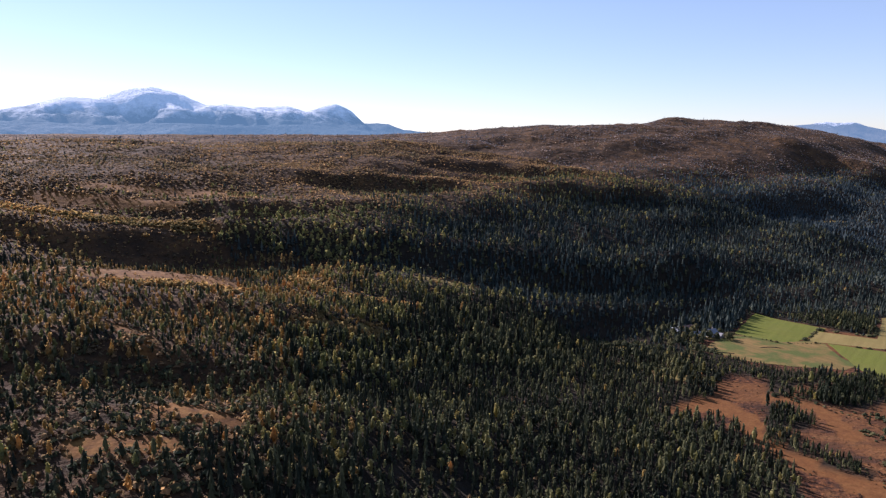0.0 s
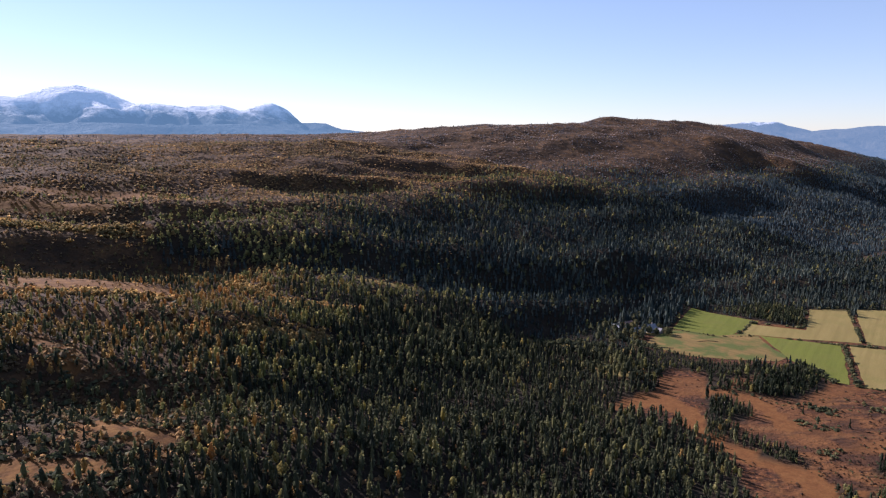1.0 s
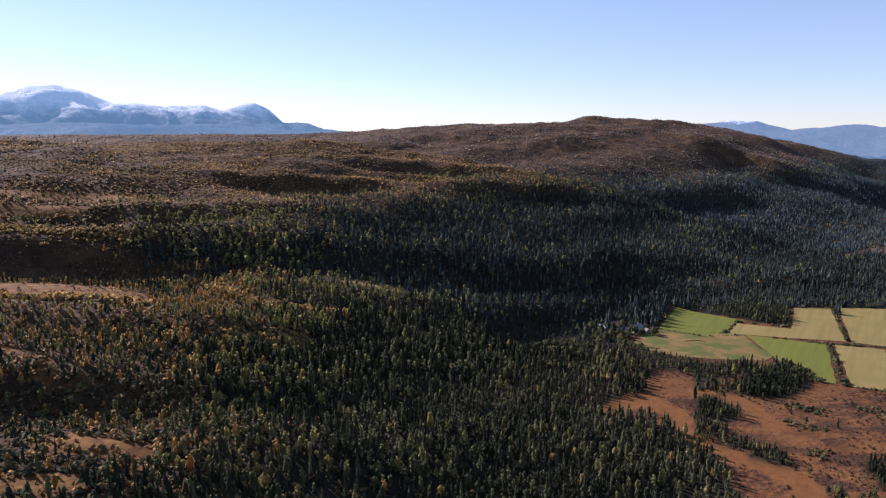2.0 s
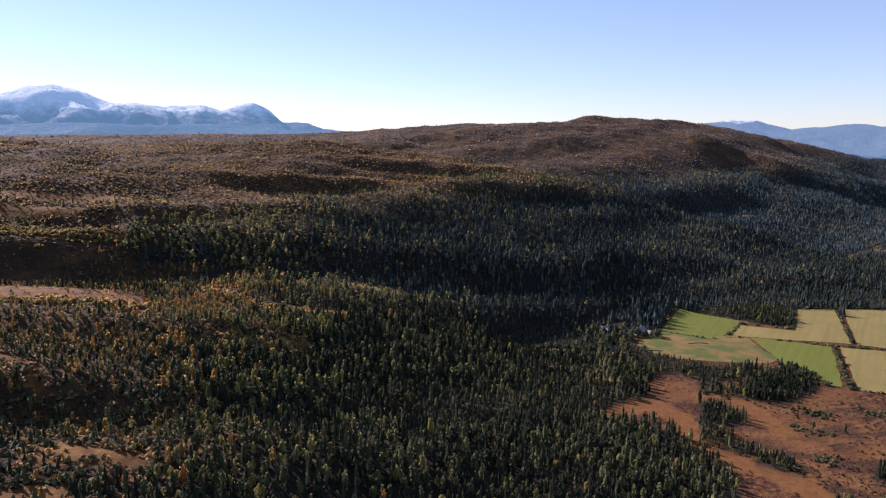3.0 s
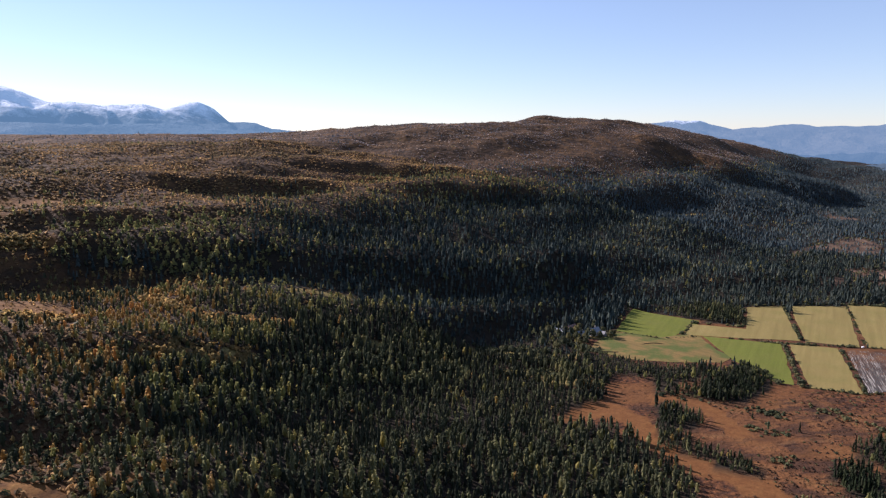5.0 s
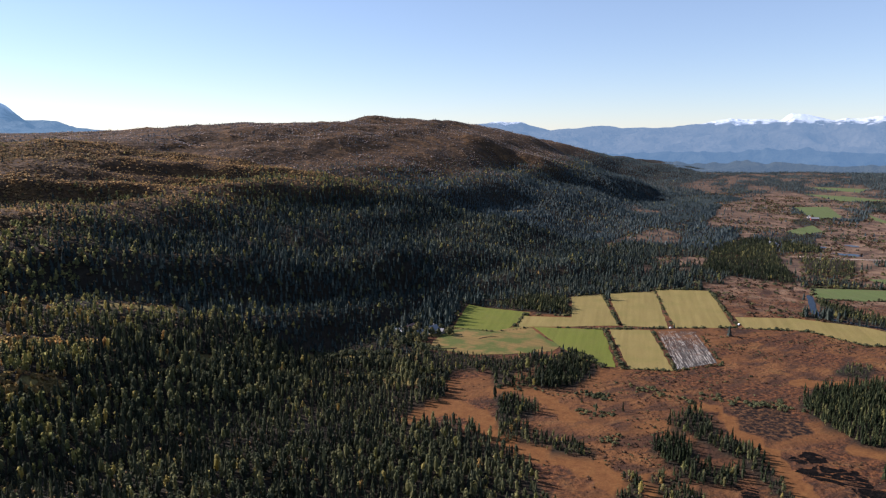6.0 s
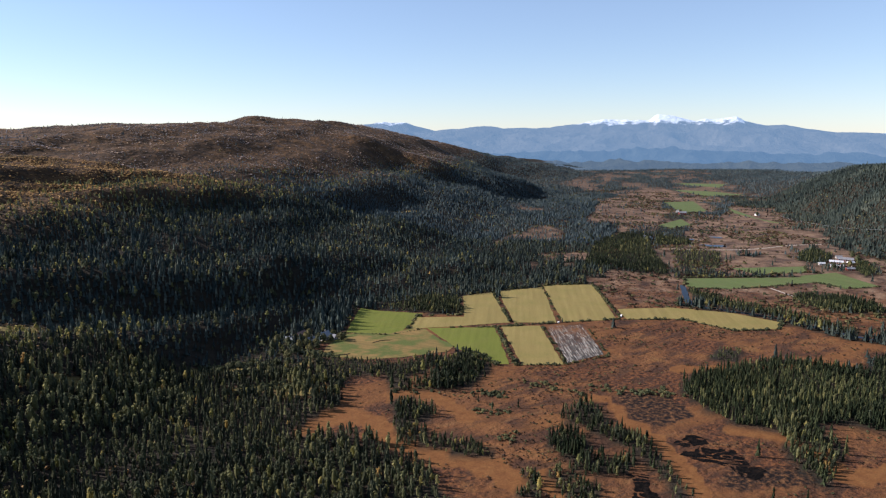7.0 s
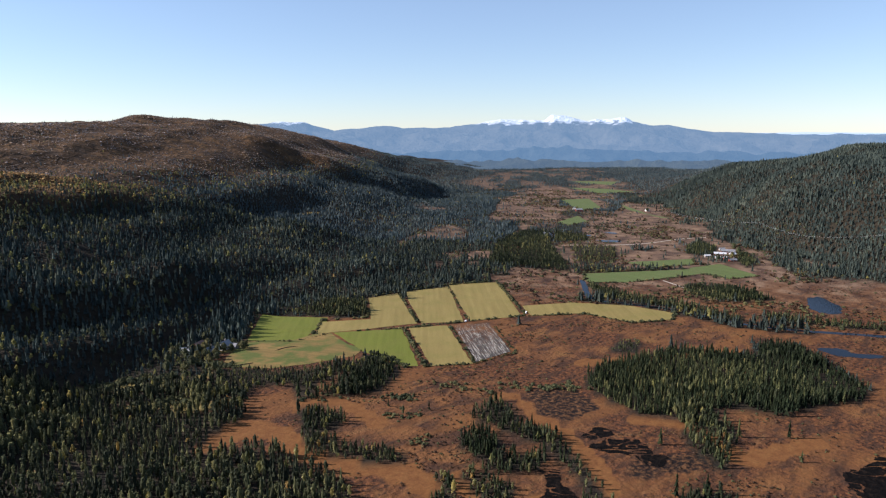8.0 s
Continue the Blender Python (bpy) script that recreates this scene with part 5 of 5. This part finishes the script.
for sel, mat, lab in ((half, M_HEATHER, "low dark heather scattered over the bog"), (~half, M_SHRUB, "low green willow shrubs scattered over the bog")):
    ob = plant("bog_shrubs", "scrub", 2, np.c_[bx[sel], by[sel], height(bx[sel], by[sel]) - 0.05], rs.uniform(0.16, 0.46, sel.sum()), 500 + int(sel.sum()), [mat])
    tagged(ob, lab, "shrubs", kind="stuff")

rs = np.random.RandomState(76)
bx, by = rs.uniform(430, 1500, 60000), rs.uniform(150, 1250, 60000)
d = np.hypot(bx, by - 25)
u, s = valley(bx, by)
ok = (d > 560) & (d < 1750) & (s < 200) & (s > -290) & (rs.rand(len(bx)) < 0.06 + 0.75 * smooth(0.47, 0.60, fractal(bx + 5, by + 160, 38, 4)))
bx, by = bx[ok], by[ok]
clear = away(bx, by, RIVER) > 4.5
for poly in (*[f[2] for f in FIELDS], PLOUGHED, *PONDS, *PEAT_POOLS):
    clear &= around(bx, by, poly) > 1.5
bx, by = bx[clear], by[clear]
half = rs.rand(len(bx)) < 0.55
for sel, mat, lab in ((half, M_HEATHER, "dark brown heather scattered over the far bog"), (~half, M_SHRUB, "dark green willow shrubs scattered over the far bog")):
    ob = plant("bog_shrubs", "scrub", 3, np.c_[bx[sel], by[sel], height(bx[sel], by[sel]) - 0.05], rs.uniform(0.5, 1.25, sel.sum()), 560 + int(sel.sum()), [mat])
    tagged(ob, lab, "shrubs", kind="stuff")

rs = np.random.RandomState(78)
bx, by = rs.uniform(-420, 60, 17000), rs.uniform(120, 720, 17000)
d, a = np.hypot(bx, by - 25), np.degrees(np.arctan2(bx, by - 25))
ok = (a > -42) & (d > 150) & (d < 700) & (rs.rand(len(bx)) < (0.35 + 0.65 * smooth(0.42, 0.58, fractal(bx, by + 60, 22, 3))) * (1 - 0.3 * woods_at(bx, by)))
bx, by = bx[ok], by[ok]
ob = plant("heath_shrubs", "scrub", 2, np.c_[bx, by, height(bx, by) - 0.05], rs.uniform(0.2, 0.75, len(bx)), 509, [M_SCRUB])
tagged(ob, "low ochre dwarf birch and willow on the heath", "shrubs", kind="stuff")
rs = np.random.RandomState(79)
bx, by = rs.uniform(-230, -40, 7000), rs.uniform(120, 350, 7000)
ok = (np.hypot(bx, by - 25) > 110) & (rs.rand(len(bx)) < 0.25 + 0.75 * smooth(0.44, 0.56, fractal(bx + 17, by + 205, 45, 3))) & (away(bx, by, SWALES[6][0]) > 4) & (away(bx, by, SWALES[7][0]) > 2.5) & (away(bx, by, SWALES[8][0]) > 4)
bx, by = bx[ok], by[ok]
half = rs.rand(len(bx)) < 0.5
for sel, mat, lab in ((half, M_SCRUB, "low russet birch shrubs between the trees of the slope"), (~half, M_SHRUB, "low green willow shrubs between the trees of the slope")):
    ob = plant("heath_shrubs", "scrub", 2, np.c_[bx[sel], by[sel], height(bx[sel], by[sel]) - 0.05], rs.uniform(0.35, 1.0, sel.sum()), 540 + int(sel.sum()), [mat])
    tagged(ob, lab, "shrubs", kind="stuff")

for i, (line, wide) in enumerate(GOLDEN):
    rs = np.random.RandomState(520 + i)
    pts = []
    for (ax, ay), (bx, by) in zip(line[:-1], line[1:]):
        k = int(math.hypot(bx - ax, by - ay) * wide * 0.32)
        t = rs.rand(k)
        pts.append(np.c_[ax + (bx - ax) * t, ay + (by - ay) * t] + rs.normal(0, 0.5 * wide, (k, 2)))
    pts = np.vstack(pts)
    ob = plant("birch_thicket", "scrub", 1, np.c_[pts, height(pts[:, 0], pts[:, 1]) - 0.1], rs.uniform(0.6, 1.5, len(pts)), 530 + i, [M_GOLD])
    tagged(ob, "low golden autumn birch thicket on a sunny ledge", "shrubs", "golden thickets", "stuff")

# ---- farms ----


def farm_house(x, y, turn, wide, deep, wall_h, roof_h, wall_mat, roof_mat, label, category="house", rows=1, chimney=True):
    """A gabled building: walls, two roof slopes, chimney, door and windows."""
    root = tagged(new("farm_house" if category == "house" else "barn"), label, category, "farm buildings")
    root.matrix_basis = pose(x, y, float(height(x, y)) - 0.1, 0, 0, turn)
    w, dd = wide / 2, deep / 2
    bm = bmesh.new()
    vs = [bm.verts.new(p) for p in ((-w, -dd, 0), (w, -dd, 0), (w, dd, 0), (-w, dd, 0), (-w, -dd, wall_h), (w, -dd, wall_h), (w, dd, wall_h), (-w, dd, wall_h), (-w, 0, wall_h + roof_h), (w, 0, wall_h + roof_h))]
    for f in ((0, 1, 5, 4), (2, 3, 7, 6), (1, 2, 6, 9, 5), (3, 0, 4, 8, 7), (4, 5, 9, 8), (6, 7, 8, 9)):
        bm.faces.new([vs[i] for i in f])
    part("wall", bm, wall_mat, root)
    for side in (-1, 1):
        bm = bmesh.new()
        o = 0.45
        ridge, eave = (0, wall_h + roof_h + 0.16), (side * (dd + o), wall_h - o * roof_h / dd + 0.16)
        pts = []
        for xx in (-w - o, w + o):
            for (yy, zz) in (ridge, eave):
                pts += [bm.verts.new((xx, yy, zz)), bm.verts.new((xx, yy, zz - 0.16))]
        for f in ((0, 2, 6, 4), (1, 5, 7, 3), (0, 1, 3, 2), (4, 6, 7, 5), (2, 3, 7, 6), (0, 4, 5, 1)):
            bm.faces.new([pts[i] for i in f])
        bmesh.ops.recalc_face_normals(bm, faces=bm.faces)
        slope = part("roof_slope", bm, roof_mat, root)
        if side == 1 and chimney:
            bm = bmesh.new()
            box(bm, w * 0.25, -0.35, wall_h + roof_h * 0.8, w * 0.25 + 0.7, 0.35, wall_h + roof_h + 1.0)
            box(bm, w * 0.25 - 0.06, -0.42, wall_h + roof_h + 1.0, w * 0.25 + 0.76, 0.42, wall_h + roof_h + 1.12)
            part("chimney", bm, M_GREYWOOD, slope)
    bm = bmesh.new()
    box(bm, -0.5, -dd - 0.05, 0, 0.5, -dd + 0.02, 2.05)
    part("door", bm, M_GREYWOOD if wall_mat is not M_GREYWOOD else M_RED, root)
    for side in (-1, 1):
        for row in range(rows):
            for cx in np.arange(-w + 1.6, w - 1.0, 2.4):
                if side < 0 and row == 0 and abs(cx) < 1.2:
                    continue
                zc = 0.95 + 2.5 * row
                bm = bmesh.new()
                y0, y1 = side * dd, side * (dd + 0.07)
                for q in ((cx - .58, zc, cx - .48, zc + 1.3), (cx + .48, zc, cx + .58, zc + 1.3), (cx - .58, zc - .1, cx + .58, zc), (cx - .58, zc + 1.3, cx + .58, zc + 1.4)):
                    box(bm, q[0], min(y0, y1), q[1], q[2], max(y0, y1), q[3])
                win = part("window", bm, M_WHITE, root)
                bm = bmesh.new()
                box(bm, cx - .48, min(y0, side * (dd + 0.03)), zc, cx + .48, max(y0, side * (dd + 0.03)), zc + 1.3)
                part("pane", bm, M_GLASS, win)
    return root


farm_house(189, 465, 25, 8.0, 6.0, 3.0, 2.3, M_WHITE, M_ROOF, "white farmhouse with a pale roof between round trees", rows=1)
farm_house(194, 462, -55, 5.0, 4.0, 2.1, 1.5, M_GREYWOOD, M_SLATE, "weathered grey shed with a slate roof beside the farmhouse", "shed", chimney=False)
farm_house(179, 464, 10, 4.6, 3.8, 2.2, 1.5, M_WHITE, M_ROOF, "small white house with a pale roof between round trees")
farm_house(177, 477, 35, 8.4, 5.2, 2.8, 1.8, M_RED, M_RUST, "dull red barn with a rusty roof at the wood's edge", "barn", chimney=False)
farm_house(167, 472, -30, 5.4, 4.4, 2.4, 1.7, M_WHITE, M_PALE_ROOF, "small house with a bright sheet roof below the wood")
farm_house(740, 411, -38, 6.4, 3.8, 1.9, 1.1, M_GREYWOOD, M_PALE_ROOF, "low grey shed with a pale sheet roof", "shed", chimney=False)
farm_house(739, 398, -38, 7.2, 4.0, 1.9, 1.2, M_GREYWOOD, M_PALE_ROOF, "low grey shed with a pale sheet roof", "shed", chimney=False)
farm_house(762, 407, -62, 13.0, 4.6, 2.2, 1.4, M_RED, M_PALE_ROOF, "long red barn with a pale sheet roof", "barn", chimney=False)
farm_house(784, 408, -62, 15.0, 5.6, 2.5, 1.8, M_RED, M_SLATE, "long dark barn with a grey roof", "barn", chimney=False)
farm_house(770, 396, -30, 6.6, 4.4, 2.3, 1.5, M_WHITE, M_PALE_ROOF, "white farmhouse with a pale roof", rows=1)
farm_house(736, 380, -38, 7.6, 4.2, 2.0, 1.3, M_RED, M_SLATE, "red house with a slate roof beside the green field")
farm_house(796, 421, -38, 6.6, 4.0, 2.0, 1.3, M_GREYWOOD, M_SLATE, "grey garage with a slate roof behind the barns", "garage", chimney=False)
farm_house(741, 389, 50, 7.0, 4.6, 2.3, 1.5, M_RED, M_SLATE, "red shed with a grey roof", "shed", chimney=False)
farm_house(712, 617, 15, 8.0, 5.6, 3.6, 1.9, M_WHITE, M_ROOF, "white house among dark trees", rows=2)
farm_house(722, 632, 50, 7.2, 4.8, 2.7, 1.8, M_GREYWOOD, M_ROOF, "grey shed among dark trees", "shed", chimney=False)
farm_house(1098, 705, -20, 6.6, 4.8, 2.3, 1.6, M_WHITE, M_ROOF, "white house below the far slope", rows=2)
farm_house(1010, 800, 30, 8.0, 5.6, 3.2, 1.9, M_WHITE, M_SLATE, "white farmhouse beside a green field")
farm_house(990, 775, -40, 11.2, 6.4, 3.6, 2.2, M_RED, M_SLATE, "red barn beside a green field", "barn", chimney=False)


def leafy_tree(x, y, tall, seed):
    """A round broadleaf tree of the farmyard: trunk, limbs and a loose crown."""
    rnd = random.Random(seed)
    root = tagged(new("leafy_tree"), "round green leafy tree beside the farm buildings", "tree", "farmyard trees")
    root.matrix_basis = pose(x, y, float(height(x, y)) - 0.1, 0, 0, rnd.uniform(0, 360))
    v, f, _ = join((cone_trunk(rnd, tall * 0.8, 0.22, 6), 0), (limbs(rnd, tall, tall * 0.35, 0.2, 9), 0))
    mesh_object("trunk", v, f, [M_BARK], root)
    v, f = leafy_crown(rnd, tall, tall * 0.36, 150, 0.5, 0.18)
    mesh_object("crown", np.array(v), np.array(f), [M_SHRUB], root)


for i, (x, y, tall) in enumerate(((197, 455, 6.5), (200, 457, 5), (183, 460, 7), (186, 459, 6.5), (176, 466, 7.5), (172, 465, 7), (170, 469, 6.5), (164, 476, 7), (157, 469, 8), (186, 487, 8), (194, 494, 8.5), (163, 415, 6.5), (166, 428, 7),
                                  (191, 458, 5), (196, 466, 6), (162, 462, 7.5), (166, 453, 7), (172, 455, 6.5), (178, 453, 6), (170, 444, 6), (176, 447, 5.5), (160, 446, 7), (182, 474, 7), (150, 458, 8), (145, 446, 7.5), (152, 438, 7),
                                  (752, 388, 8), (790, 398, 9), (728, 392, 7), (808, 412, 9), (700, 610, 9), (716, 606, 8), (1004, 790, 8), (1090, 700, 8))):
    leafy_tree(x, y, tall, 900 + i)


def hay_bale(x, y, turn):
    bm = bmesh.new()
    bmesh.ops.create_cone(bm, cap_ends=True, segments=18, radius1=0.5, radius2=0.5, depth=1.0, matrix=Matrix.Rotation(radians(90), 4, "X"))
    bmesh.ops.bevel(bm, geom=[e for e in bm.edges if len(e.link_faces) == 2 and e.calc_face_angle() > 1.0], offset=0.1, segments=2, affect="EDGES")
    me = bpy.data.meshes.new("hay_bale")
    bm.to_mesh(me)
    bm.free()
    me.materials.append(M_WRAP)
    ob = tagged(new("hay_bale", me), "round hay bale in white plastic wrap", "hay bale", "wrapped bales")
    ob.matrix_basis = pose(x, y, float(height(x, y)) + 0.62, 0, 0, turn)


for x, y, turn in ((402, 389, 20), (403.4, 389.8, 20), (400.6, 388, 20), (349, 402.5, -30), (350.4, 403, -30), (216, 492, 10)):
    hay_bale(x, y, turn)

# ---- power line along the far slope ----
POLES = [(1050, 650), (977, 544), (914, 430), (850, 345), (809, 251), (760, 150)]
POLES = [(x, y, float(height(x, y))) for x, y in POLES]
ARM = Vector((0.87, -0.5, 0)).normalized()


def power_pole(x, y, z):
    root = tagged(new("power_pole"), "tarred twin-wire power pole with a crossarm", "power pole", "power line poles")
    root.matrix_basis = Matrix.Translation((x, y, z - 0.3))
    bm = bmesh.new()
    bmesh.ops.create_cone(bm, cap_ends=True, segments=8, radius1=0.2, radius2=0.13, depth=13, matrix=Matrix.Translation((0, 0, 6.5)))
    part("pole", bm, M_POLE, root)
    bm = bmesh.new()
    for v in box(bm, -2.2, -0.09, 12.2, 2.2, 0.09, 12.42):
        v.co = Matrix.Rotation(math.atan2(ARM.y, ARM.x), 4, "Z") @ v.co
    arm = part("crossarm", bm, M_POLE, root)
    for k in (-2.0, 0.0, 2.0):
        bm = bmesh.new()
        bmesh.ops.create_cone(bm, cap_ends=True, segments=8, radius1=0.09, radius2=0.06, depth=0.35, matrix=Matrix.Translation((ARM.x * k, ARM.y * k, 12.6)))
        part("insulator", bm, M_WHITE, arm)


for p in POLES:
    power_pole(*p)
for k in (-2.0, 0.0, 2.0):
    cu = bpy.data.curves.new("power_wire", "CURVE")
    cu.dimensions, cu.bevel_depth, cu.bevel_resolution = "3D", 0.022, 1
    pts = []
    for (ax, ay, az_), (bx_, by_, bz_) in zip(POLES[:-1], POLES[1:]):
        for i in range(10):
            t = i / 10
            pts.append((ax + (bx_ - ax) * t + ARM.x * k, ay + (by_ - ay) * t + ARM.y * k, az_ + (bz_ - az_) * t + 12.5 - 4 * 2.2 * t * (1 - t)))
    pts.append((POLES[-1][0] + ARM.x * k, POLES[-1][1] + ARM.y * k, POLES[-1][2] + 12.5))
    sp = cu.splines.new("POLY")
    sp.points.add(len(pts) - 1)
    for q, p in zip(sp.points, pts):
        q.co = (*p, 1)
    cu.materials.append(M_WIRE)
    tagged(new("power_wire", cu), "thin sagging aluminium wire between power poles", "wire", "power line wires")
